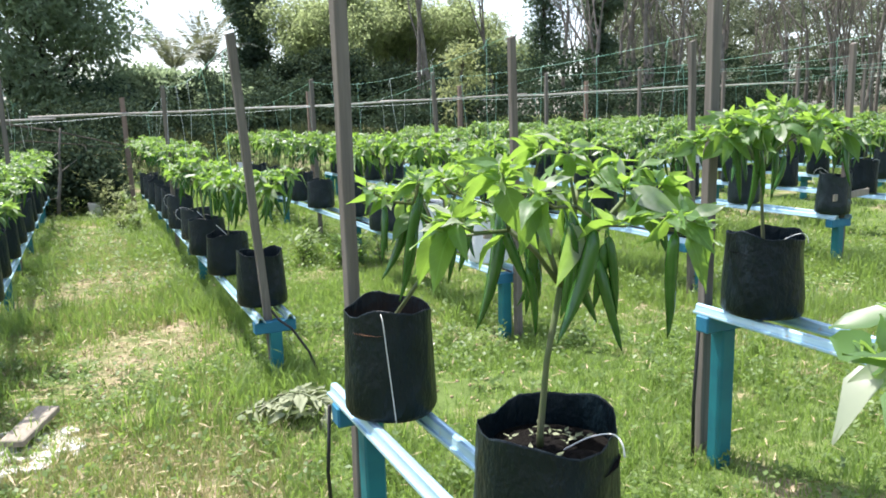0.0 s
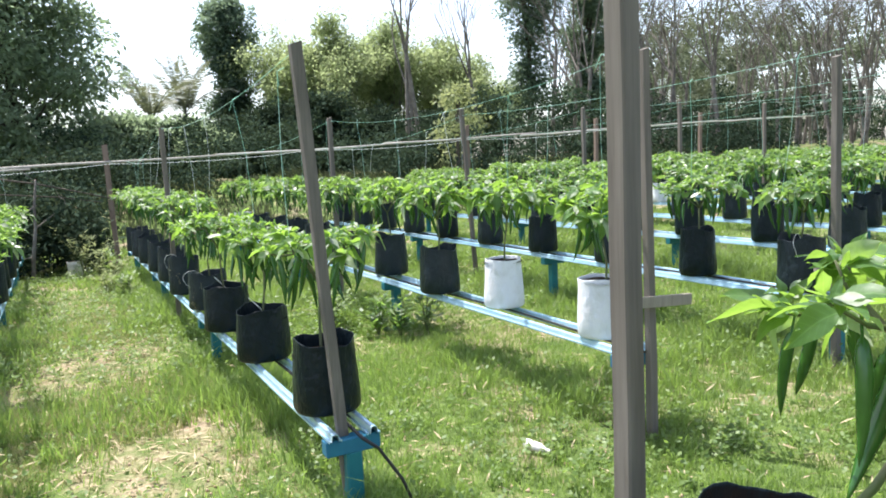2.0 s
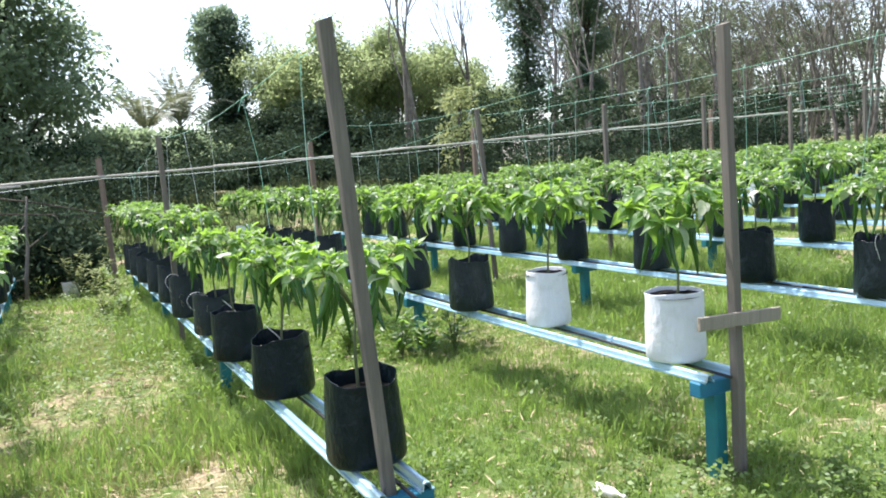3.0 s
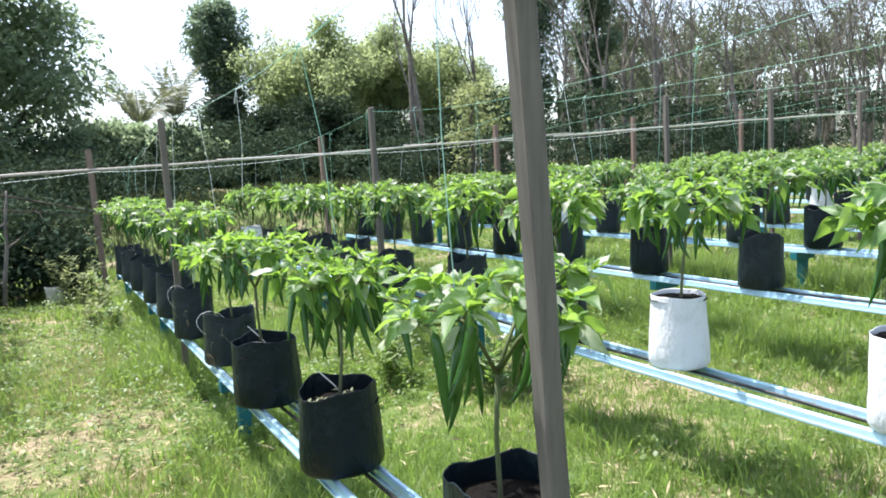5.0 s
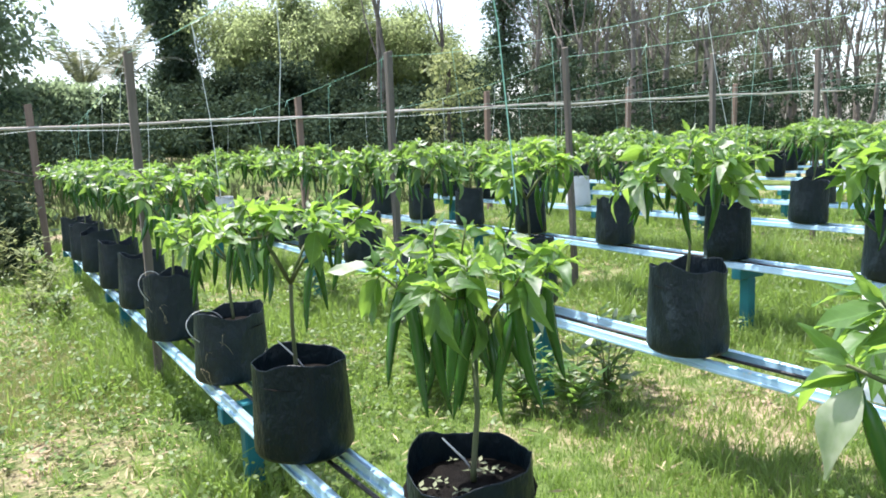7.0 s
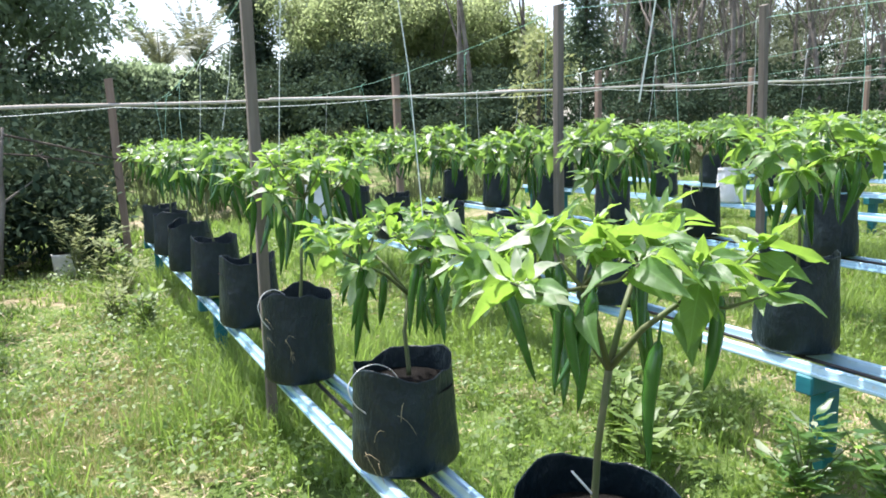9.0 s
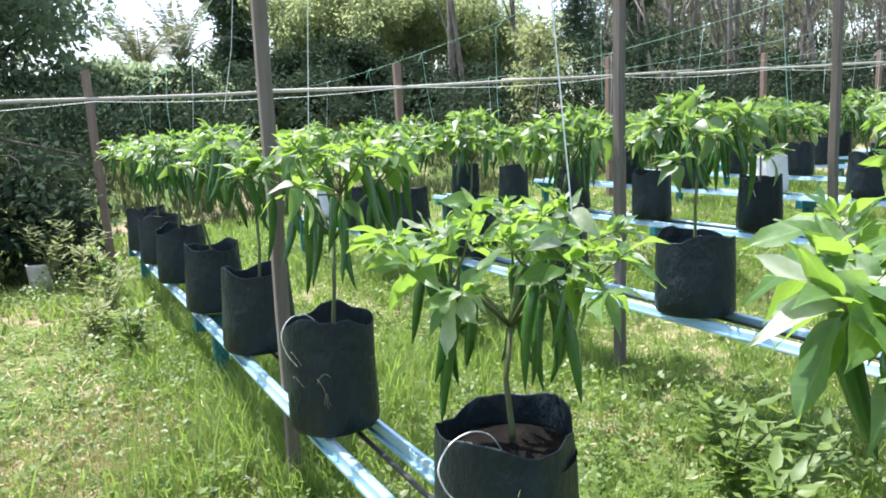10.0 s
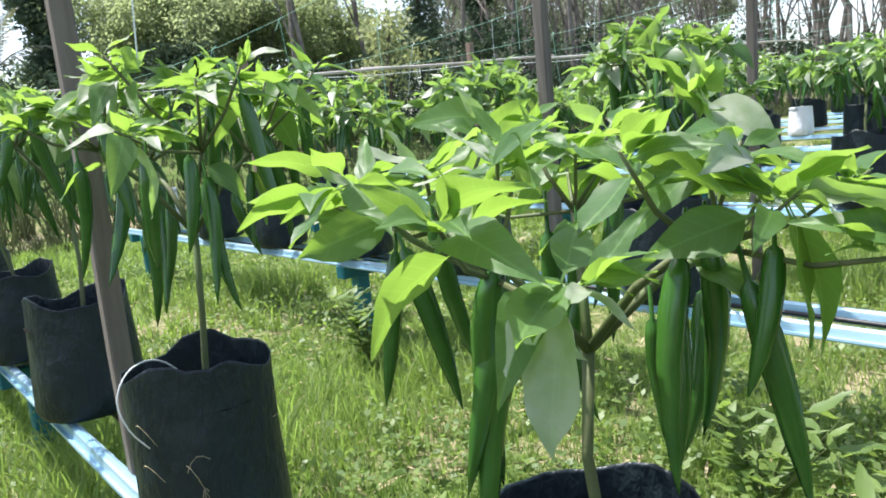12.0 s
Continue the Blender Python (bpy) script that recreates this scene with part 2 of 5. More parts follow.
# ---- mesh tools ----
class Shape:
    """Vertices and faces that grow into one mesh."""

    def __init__(self):
        self.v, self.f = [], []

    def add(self, verts, faces):
        k = len(self.v)
        self.v.extend(tuple(p) for p in verts)
        self.f.extend(tuple(i + k for i in f) for f in faces)
        return self

    def box(self, centre, size, turn=None, bevel=0.0):
        x, y, z = (s / 2 for s in size)
        bm = bmesh.new()
        bmesh.ops.create_cube(bm, size=1.0)
        for v in bm.verts:
            v.co = Vector((v.co.x * 2 * x, v.co.y * 2 * y, v.co.z * 2 * z))
        if bevel:
            bmesh.ops.bevel(bm, geom=list(bm.edges), offset=bevel, segments=1, affect="EDGES")
        m = Matrix.Translation(centre) @ (turn.to_4x4() if turn else Matrix.Identity(4))
        bm.verts.index_update()
        self.add([m @ v.co for v in bm.verts], [[v.index for v in f.verts] for f in bm.faces])
        bm.free()
        return self

    def tube(self, points, radii, sides=6, squash=1.0):
        points = [Vector(p) for p in points]
        rings, n = [], len(points)
        ref = Vector((0.3, 0.9, 0.2))
        for i, p in enumerate(points):
            d = (points[min(i + 1, n - 1)] - points[max(i - 1, 0)])
            d = d.normalized() if d.length > 1e-9 else Vector((0, 0, 1))
            u = ref - d * ref.dot(d)
            u = u.normalized() if u.length > 1e-4 else d.orthogonal().normalized()
            w = d.cross(u)
            ref = u
            r = radii[i] if isinstance(radii, (list, tuple)) else radii
            rings.append([p + r * (math.cos(a) * u + squash * math.sin(a) * w) for a in (2 * math.pi * k / sides for k in range(sides))])
        faces = [(i * sides + k, i * sides + (k + 1) % sides, (i + 1) * sides + (k + 1) % sides, (i + 1) * sides + k) for i in range(n - 1) for k in range(sides)]
        faces += [tuple(range(sides - 1, -1, -1)), tuple((n - 1) * sides + k for k in range(sides))]
        return self.add([p for r in rings for p in r], faces)

    def mesh(self, name, mat, smooth=False):
        me = bpy.data.meshes.new(name)
        me.from_pydata(self.v, [], self.f)
        if smooth:
            me.polygons.foreach_set("use_smooth", [True] * len(me.polygons))
        me.materials.append(mat)
        return me


def np_mesh(name, verts, faces, mat, smooth=False):
    """A mesh from arrays: verts (n, 3) and faces (m, k)."""
    me = bpy.data.meshes.new(name)
    m, k = faces.shape
    me.vertices.add(len(verts))
    me.vertices.foreach_set("co", verts.astype(np.float32).ravel())
    me.loops.add(m * k)
    me.loops.foreach_set("vertex_index", faces.astype(np.int32).ravel())
    me.polygons.add(m)
    me.polygons.foreach_set("loop_start", np.arange(0, m * k, k, dtype=np.int32))
    if smooth:
        me.polygons.foreach_set("use_smooth", np.ones(m, dtype=bool))
    me.update(calc_edges=True)
    me.materials.append(mat)
    return me


def part(name, shape, material, parent=None, label="", smooth=False):
    """One mesh object under a thing or a part. shape: a Shape or a ready mesh."""
    ob = new(name, shape.mesh(name, material, smooth) if isinstance(shape, Shape) else shape)
    ob.parent = parent
    if label:
        tagged(ob, label)
    return ob


def thing(name, place, label, category, group=""):
    ob = new(name)
    ob.empty_display_size = 0.1
    ob.matrix_basis = place
    return tagged(ob, label, category, group)


def frames_along(d, up, roll):
    """Axes (x along d, z near up) turned by roll, as arrays (n, 3, 3) with the axes in columns."""
    d = d / np.linalg.norm(d, axis=1, keepdims=True)
    z = up - d * np.sum(up * d, axis=1, keepdims=True)
    z /= np.maximum(np.linalg.norm(z, axis=1, keepdims=True), 1e-6)
    y = np.cross(z, d)
    c, s = np.cos(roll)[:, None], np.sin(roll)[:, None]
    return np.stack([d, c * y + s * z, c * z - s * y], axis=2)


def scatter(template_v, template_f, places, axes, sizes):
    """Copies of a small template joined into arrays of vertices and faces."""
    v = np.einsum("nij,kj->nki", axes * sizes[:, None, None], template_v) + places[:, None, :]
    k = len(template_v)
    f = template_f[None, :, :] + (np.arange(len(places)) * k)[:, None, None]
    return v.reshape(-1, 3), f.reshape(-1, template_f.shape[1])


def waves(x, y, seed):
    """A soft random field of about -1 to 1 over the plan."""
    r = np.random.RandomState(seed)
    total = 0.0
    for k in range(7):
        a, w, ph = r.uniform(0, 6.283), r.uniform(0.8, 4.5), r.uniform(0, 6.283)
        total = total + np.sin(w * (x * math.cos(a) + y * math.sin(a)) + ph)
    return total / 3.2


# ---- ground ----
def lift(x, y):
    """The ground's height: a slight rise across the rows, with soft bumps and a bank behind them."""
    flat = 0.018 * waves(x, y, 5) * np.clip(2.0 - np.hypot(x - 3, y - 6) / 20, 0.0, 1)
    s = np.clip((y - 0.12 * x - 14.6) / 3.2, 0, 1)
    slope = 0.025 * np.clip(x, -3.0, 14.0) - 0.07
    return flat + slope + (0.75 + 0.15 * waves(x * 0.4, y * 0.4, 6)) * s * s * (3 - 2 * s)


def build_ground():
    u = np.linspace(-1, 1, 150)
    line = np.sign(u) * (12 * np.abs(u) + 600 * np.abs(u) ** 7)
    gx, gy = np.meshgrid(line + 4, line + 8)
    z = lift(gx, gy)
    verts = np.stack([gx.ravel(), gy.ravel(), z.ravel()], axis=1)
    i = np.arange(149 * 150).reshape(149, 150)[:, :149].ravel()
    faces = np.stack([i, i + 1, i + 151, i + 150], axis=1)
    ob = new("ground", np_mesh("ground", verts, faces, MAT_GROUND, True))
    tagged(ob, "grassy ground with patches of bare sandy soil", "ground", kind="structure")


ROWS_X = {"L": -0.59, "A": 0.82, "B": 2.17, "C": 3.66, "D": 5.08, "E": 6.5, "F": 7.95, "G": 9.4, "H": 10.85, "I": 12.3, "J": 13.75}
RAIL_Z = {row: 0.46 for row in "DEFGHIJ"}


def bare(x, y):
    """Where the soil shows: 1 on open patches, 0 in full grass."""
    f = waves(x * 0.9, y * 0.9, 21) + 0.5 * waves(x * 2.7, y * 2.7, 22) + 0.4 * np.exp(-((x - 0.05) / 0.4) ** 2)
    return np.clip((f - 0.7) / 0.4, 0, 1)


def blades(seed, count, box, tall, wide, per=7, thin=True, clumped=False, along=False):
    """Blades of grass in tufts over box (x0, x1, y0, y1), as arrays."""
    r = np.random.RandomState(seed)
    x, y = r.uniform(box[0], box[1], count), r.uniform(box[2], box[3], count)
    if along:
        lines = np.array([-0.59, 0.82, 2.16, 3.66, 5.08])
        x = lines[r.randint(0, 5, count)] + r.normal(0.02, 0.2, count)
        keep = waves(x * 2, y * 2, 55) > -0.3
        x, y = x[keep], y[keep]
    elif thin:
        keep = r.rand(count) > 0.9 * bare(x, y)
        x, y = x[keep], y[keep]
    if clumped:
        keep = waves(x * 1.6, y * 1.6, 51) + 0.4 * waves(x * 5, y * 5, 52) > 0.15
        x, y = x[keep], y[keep]
    rows = np.array(list(ROWS_X.values()))
    near_row = np.exp(-(np.min(np.abs(x[:, None] - rows[None, :]), axis=1) / 0.28) ** 2) * (y > 3.3)
    lush = np.clip(0.75 + 0.45 * waves(x, y, 31), 0.35, 1.4) * (1 + 0.3 * near_row)
    x, y, lush = np.repeat(x, per), np.repeat(y, per), np.repeat(lush, per)
    n = len(x)
    x, y = x + r.normal(0, 0.022, n), y + r.normal(0, 0.022, n)
    h = tall * lush * r.uniform(0.45, 1.25, n)
    a, b = r.uniform(0, 6.283, n), r.uniform(0, 6.283, n)
    lean = h * r.uniform(0.15, 0.9, n)
    w = wide * r.uniform(0.6, 1.3, n)
    z = lift(x, y) - 0.004
    dx, dy, px, py = np.cos(a) * lean, np.sin(a) * lean, np.cos(b) * w, np.sin(b) * w
    v = np.stack([np.stack([x - px, y - py, z], 1), np.stack([x + px, y + py, z], 1),
                  np.stack([x + 0.35 * dx + px * 0.8, y + 0.35 * dy + py * 0.8, z + 0.62 * h], 1),
                  np.stack([x + 0.35 * dx - px * 0.8, y + 0.35 * dy - py * 0.8, z + 0.62 * h], 1),
                  np.stack([x + dx, y + dy, z + h * 0.92], 1)], axis=1)
    k = (np.arange(n) * 5)[:, None]
    f = np.concatenate([k + np.array([[0, 1, 2]]), k + np.array([[0, 2, 3]]), k + np.array([[3, 2, 4]])])
    return v.reshape(-1, 3), f


def build_grass():
    zones = ((11, 30000, (0.55, 4.2, 1.6, 9.4), 0.078, 0.0021), (4, 11000, (-1.3, 0.6, 1.6, 10.5), 0.055, 0.0021), (7, 9000, (4.2, 6.2, 1.6, 9.4), 0.08, 0.003), (6, 6000, (-2.6, 4.2, -0.4, 1.6), 0.08, 0.003), (5, 4000, (-2.6, -1.3, 1.6, 9.4), 0.08, 0.003), (12, 9500, (-3.0, 9.5, 9.3, 15.0), 0.1, 0.0055), (13, 9500, (5.0, 16.0, 0.5, 10.5), 0.1, 0.0055), (9, 4000, (-9.0, -2.5, -3.0, 15.0), 0.1, 0.007), (8, 4000, (-2.6, 16.0, -5.0, 0.0), 0.1, 0.007))
    for seed, count, box, tall, wide in zones:
        v, f = blades(seed, count, box, tall, wide, per=6)
        ob = new("grass", np_mesh("grass", v, f, MAT_GRASS))
        tagged(ob, "short green meadow grass growing between the benches", "grass", kind="stuff")
    v, f = blades(3, 19000, (-1.3, 0.7, 1.2, 10.5), 0.055, 0.0021, per=6)
    tagged(new("dry_grass", np_mesh("dry_grass", v, f, MAT_GRASS_DRY)), "short trodden yellowish grass on the path", "grass", kind="stuff")
    for seed, count, tall, wide in ((14, 8500, 0.16, 0.0026), (15, 2600, 0.23, 0.003)):
        v, f = blades(seed, count, (-2.6, 7.0, 0.0, 11.0), tall, wide, per=9, clumped=True)
        tagged(new("tall_grass", np_mesh("tall_grass", v, f, MAT_GRASS)), "taller tufts of grass by the bench legs", "grass", kind="stuff")
    v, f = blades(16, 4600, (-1.0, 5.4, 2.9, 10.5), 0.15, 0.0028, per=10, along=True)
    tagged(new("tall_grass", np_mesh("tall_grass", v, f, MAT_GRASS)), "long grass growing under the benches", "grass", kind="stuff")
    # low broad-leaved weeds
    r = np.random.RandomState(17)
    count = 10000
    x, y = r.uniform(-2.6, 7.5, count), r.uniform(-0.2, 12.5, count)
    x[: count // 7] = r.uniform(-1.2, 0.7, count // 7)
    keep = (r.rand(count) > 0.85 * bare(x, y)) & (waves(x * 1.3, y * 1.3, 41) > -0.35)
    x, y = x[keep], y[keep]
    x, y = np.repeat(x, 6), np.repeat(y, 6)
    n = len(x)
    a, e = r.uniform(0, 6.283, n), r.uniform(0.05, 1.0, n)
    d = np.stack([np.cos(a) * np.cos(e), np.sin(a) * np.cos(e), np.sin(e)], 1)
    axes = frames_along(d, np.tile([0.0, 0.0, 1.0], (n, 1)), r.normal(0, 0.4, n))
    tv = np.array([[0.1, 0, 0], [0.5, 0.27, 0.05], [1, 0, -0.05], [0.5, -0.27, 0.05]])
    v, f = scatter(tv, np.array([[0, 1, 2, 3]]), np.stack([x + r.normal(0, .012, n), y + r.normal(0, .012, n), lift(x, y) + r.uniform(0.005, 0.06, n)], 1), axes, r.uniform(0.014, 0.042, n))
    tagged(new("weeds", np_mesh("weeds", v, f, MAT_WEED)), "low broad-leaved weeds among the grass", "weeds", kind="stuff")
    # taller small-leaved weeds in drifts
    r = np.random.RandomState(27)
    count = 11500
    x, y = r.uniform(-2.4, 6.5, count), r.uniform(0.0, 12.5, count)
    keep = waves(x * 1.1, y * 1.1, 43) + 0.5 * waves(x * 4, y * 4, 44) + 0.6 * np.exp(-((x - 0.42) / 0.25) ** 2) * (y > 4.5) > 0.1
    x, y = np.repeat(x[keep], 14), np.repeat(y[keep], 14)
    n = len(x)
    edge = np.exp(-((x - 0.42) / 0.3) ** 2) * (y > 4.5) + np.exp(-((x - 1.9) / 0.45) ** 2) * (y > 4.8)
    h = np.repeat(r.uniform(0.04, 0.15, n // 14), 14) * (1 + 0.7 * edge)
    a, e = r.uniform(0, 6.283, n), r.uniform(-0.2, 0.8, n)
    d = np.stack([np.cos(a) * np.cos(e), np.sin(a) * np.cos(e), np.sin(e)], 1)
    axes = frames_along(d, np.tile([0.0, 0.0, 1.0], (n, 1)), r.normal(0, 0.5, n))
    v, f = scatter(tv, QUAD, np.stack([x + r.normal(0, .02, n), y + r.normal(0, .02, n), lift(x, y) + h * r.uniform(0.1, 1.0, n)], 1), axes, r.uniform(0.014, 0.04, n))
    tagged(new("weeds", np_mesh("weeds", v, f, MAT_WEED)), "knee-low drifts of small-leaved green weeds", "weeds", kind="stuff")
    # straw and dead leaves on the soil
    r = np.random.RandomState(23)
    n = 22000
    x, y = r.uniform(-2.6, 6.5, n), r.uniform(-0.2, 12.0, n)
    x[: n // 3] = r.uniform(-0.6, 0.7, n // 3)
    a, e = r.uniform(0, 6.283, n), r.normal(0.05, 0.22, n)
    d = np.stack([np.cos(a) * np.cos(e), np.sin(a) * np.cos(e), np.sin(e)], 1)
    axes = frames_along(d, np.tile([0.0, 0.0, 1.0], (n, 1)), r.normal(0, 0.5, n))
    tv = np.array([[0, 0, 0], [0.5, 0.055, 0.03], [1, 0, 0], [0.5, -0.055, 0.03]])
    v, f = scatter(tv, QUAD, np.stack([x, y, lift(x, y) + r.uniform(0.004, 0.03, n)], 1), axes, r.uniform(0.02, 0.09, n))
    tagged(new("straw_litter", np_mesh("straw_litter", v, f, MAT_STRAW)), "dry straw and leaf litter lying on the soil", "litter", kind="stuff")
    # crumbs of soil
    n = 9000
    x, y = r.uniform(-2.6, 6.0, n), r.uniform(0, 10.0, n)
    keep = bare(x, y) > 0.15
    x, y = x[keep], y[keep]
    n = len(x)
    d = r.normal(size=(n, 3))
    axes = frames_along(d, np.tile([0.0, 0.0, 1.0], (n, 1)), r.uniform(0, 6, n))
    tv = np.array([[1, 0, 0], [-0.8, 0.1, 0], [0, 0.8, 0.1], [0, -0.9, 0], [0.1, 0, 0.7], [0, 0, -0.7]])
    tf = np.array([[0, 2, 4], [2, 1, 4], [1, 3, 4], [3, 0, 4], [2, 0, 5], [1, 2, 5], [3, 1, 5], [0, 3, 5]])
    v, f = scatter(tv, tf, np.stack([x, y, lift(x, y) + 0.002], 1), axes, r.uniform(0.004, 0.016, n))
    tagged(new("soil_crumbs", np_mesh("soil_crumbs", v, f, MAT_CRUMB)), "pale crumbs of sandy soil on the bare patches", "soil", kind="stuff")
    # dry brush over the bank
    r = np.random.RandomState(18)
    v, f = blades(19, 9000, (-6, 26, 14.6, 20.0), 0.28, 0.011, per=4, thin=False)
    tagged(new("dry_brush", np_mesh("dry_brush", v, f, MAT_DRY)), "dry brown brush covering the low bank", "brush", kind="stuff")


# ---- pepper plants in grow bags ----
def leaf_template(length_bend, width, seed, fine=True):
    """A pointed oval leaf along +x, one unit long, folded along its midrib and wavy at the edge, with a short stalk."""
    r = random.Random(seed)
    twist = (0.5, -0.6, 0.2, 0.7, -0.3, -0.5)[seed % 6]
    outline = [(0.0, 0.012), (0.13, 0.014), (0.17, 0.34), (0.25, 0.7), (0.37, 0.96), (0.5, 1.0), (0.64, 0.82), (0.78, 0.52), (0.9, 0.2), (1.0, 0.01)]
    across = (1.0, 0.5, 0.0, -0.5, -1.0)
    if not fine:
        outline, across = [(0.0, 0.012), (0.16, 0.1), (0.32, 0.9), (0.55, 0.97), (0.8, 0.45), (1.0, 0.01)], (1.0, 0.0, -1.0)
    verts, faces, n = [], [], len(across)
    for i, (t, w) in enumerate(outline):
        half = w if t < 0.14 else width * w
        z = -length_bend * t * t + 0.03 * math.sin(7 * t + seed)
        for q in across:
            edge = 0.0 if t < 0.15 else (0.42 * abs(q) - 0.2 * q * q) * half + abs(q) ** 2 * 0.03 * math.sin(11 * t + 2.2 * q + seed) + twist * t * half * q + abs(q) * r.uniform(-0.006, 0.006)
            verts.append((t + 0.02 * abs(q) * (t > 0.15), half * q, z + edge))
    for i in range(len(outline) - 1):
        for k in range(n - 1):
            a = n * i + k
            faces.append((a, a + n, a + n + 1, a + 1))
    return Shape().add(verts, faces)


LEAF_KINDS = ((0.18, 0.165), (0.35, 0.23), (-0.1, 0.15), (0.55, 0.26), (0.3, 0.175), (0.75, 0.23))
LEAF_MESHES = [leaf_template(b, w, k).mesh("leaf", MAT_LEAF, True) for k, (b, w) in enumerate(LEAF_KINDS)]
LOW_LEAVES = [leaf_template(b, w, k, False) for k, (b, w) in enumerate(LEAF_KINDS)]
LEAF_V = [np.array(s.v) for s in LOW_LEAVES]
LEAF_F = np.array(LOW_LEAVES[0].f)


def pepper_shape(length, bend, seed):
    """A long green pepper that hangs down from its stalk."""
    r = random.Random(seed)
    pts, rad = [], []
    for t, w in ((-0.24, 0.16), (-0.03, 0.2), (0.0, 0.62), (0.07, 0.88), (0.22, 1.0), (0.45, 0.93), (0.7, 0.68), (0.9, 0.33), (1.0, 0.05)):
        u = max(t, 0)
        pts.append((bend * length * (u * u), 0.15 * bend * length * math.sin(4 * u + seed), -length * t))
        rad.append(0.0099 * w * r.uniform(0.93, 1.07))
    return Shape().tube(pts, rad, 7)


PEPPER_MESHES = [pepper_shape(l, b, k).mesh("pepper", MAT_PEPPER, True) for k, (l, b) in enumerate(((0.14, 0.08), (0.16, 0.2), (0.12, 0.4), (0.15, -0.14), (0.11, 0.15)))]


def bag_shape(seed, tall=0.30, radius=0.123, ragged=1.0):
    """A filled plastic grow bag: creased wall, uneven open rim and the inner wall down to the soil."""
    r = random.Random(seed)
    n = 36
    turn, dents = r.uniform(0, 6.28), [(r.uniform(0, 6.28), r.uniform(0.1, 0.85), r.uniform(0.002, 0.006)) for _ in range(9)]
    rim = [ragged * (0.012 * math.sin(2 * a + turn) + 0.006 * math.sin(5 * a + seed) + r.uniform(-0.0025, 0.0025)) for a in (2 * math.pi * k / n for k in range(n))]
    levels = [(0.0, 0.55, 0), (0.0, 0.86, 0), (0.012, 0.97, 0), (0.06, 1.03, 0), (0.25, 1.03, 0), (0.45, 1.01, 0), (0.62, 0.99, 0), (0.78, 0.97, 0.2), (0.9, 0.955, 0.6), (0.985, 0.95, 0.95), (1.0, 0.95, 1), (1.0, 0.942, 1), (0.985, 0.94, 0.95), (0.9, 0.935, 0.6), (0.76, 0.93, 0)]
    verts, faces = [], []
    for lv, (h, w, up) in enumerate(levels):
        for k in range(n):
            a = 2 * math.pi * k / n
            flat = 1 + 0.055 * math.cos(2 * (a - turn)) * (0.4 + h) + 0.02 * math.cos(4 * a + seed)
            rr = radius * w * flat
            for da, dh, amount in dents:
                g = math.exp(-((math.sin((a - da) / 2) / 0.16) ** 2) - ((h - dh) / 0.22) ** 2)
                rr -= amount * g
            rr += 0.0016 * math.sin(11 * a + 9 * h + seed) * h
            verts.append((rr * math.cos(a), rr * math.sin(a), tall * h + rim[k] * up))
    for lv in range(len(levels) - 1):
        for k in range(n):
            k2 = (k + 1) % n
            faces.append((lv * n + k, lv * n + k2, (lv + 1) * n + k2, (lv + 1) * n + k))
    faces.append(tuple(range(n - 1, -1, -1)))
    return Shape().add(verts, faces)


def soil_shape(seed, level, radius=0.117):
    r = random.Random(seed)
    n = 20
    verts = [(0, 0, level + 0.012)]
    for ring, w in ((1, 0.35), (2, 0.7), (3, 0.985)):
        for k in range(n):
            a = 2 * math.pi * k / n
            verts.append((radius * w * math.cos(a), radius * w * math.sin(a), level + r.uniform(-0.008, 0.01) * (w < 0.9)))
    faces = [(0, 1 + k, 1 + (k + 1) % n) for k in range(n)]
    for ring in range(2):
        o, p = 1 + ring * n, 1 + (ring + 1) * n
        faces += [(o + k, p + k, p + (k + 1) % n, o + (k + 1) % n) for k in range(n)]
    return Shape().add(verts, faces)


BAG_MESHES = [bag_shape(k).mesh("grow_bag", MAT_BAG, True) for k in range(6)]
DUSTY_BAG_MESHES = [bag_shape(k, ragged=1.3).mesh("grow_bag", MAT_BAG_DUSTY, True) for k in range(6)]
WHITE_BAG_MESHES = [bag_shape(20 + k, 0.28, 0.118, 0.2).mesh("grow_bag", MAT_BAG_WHITE, True) for k in range(2)]
SOIL_MESHES = [soil_shape(k, 0.235).mesh("soil", MAT_SOIL, True) for k in range(3)]
WHITE_SOIL = soil_shape(40, 0.262).mesh("soil", MAT_SOIL, True)
COIR_MESHES = [soil_shape(9 + k, 0.245).mesh("soil", MAT_COIR, True) for k in range(2)]


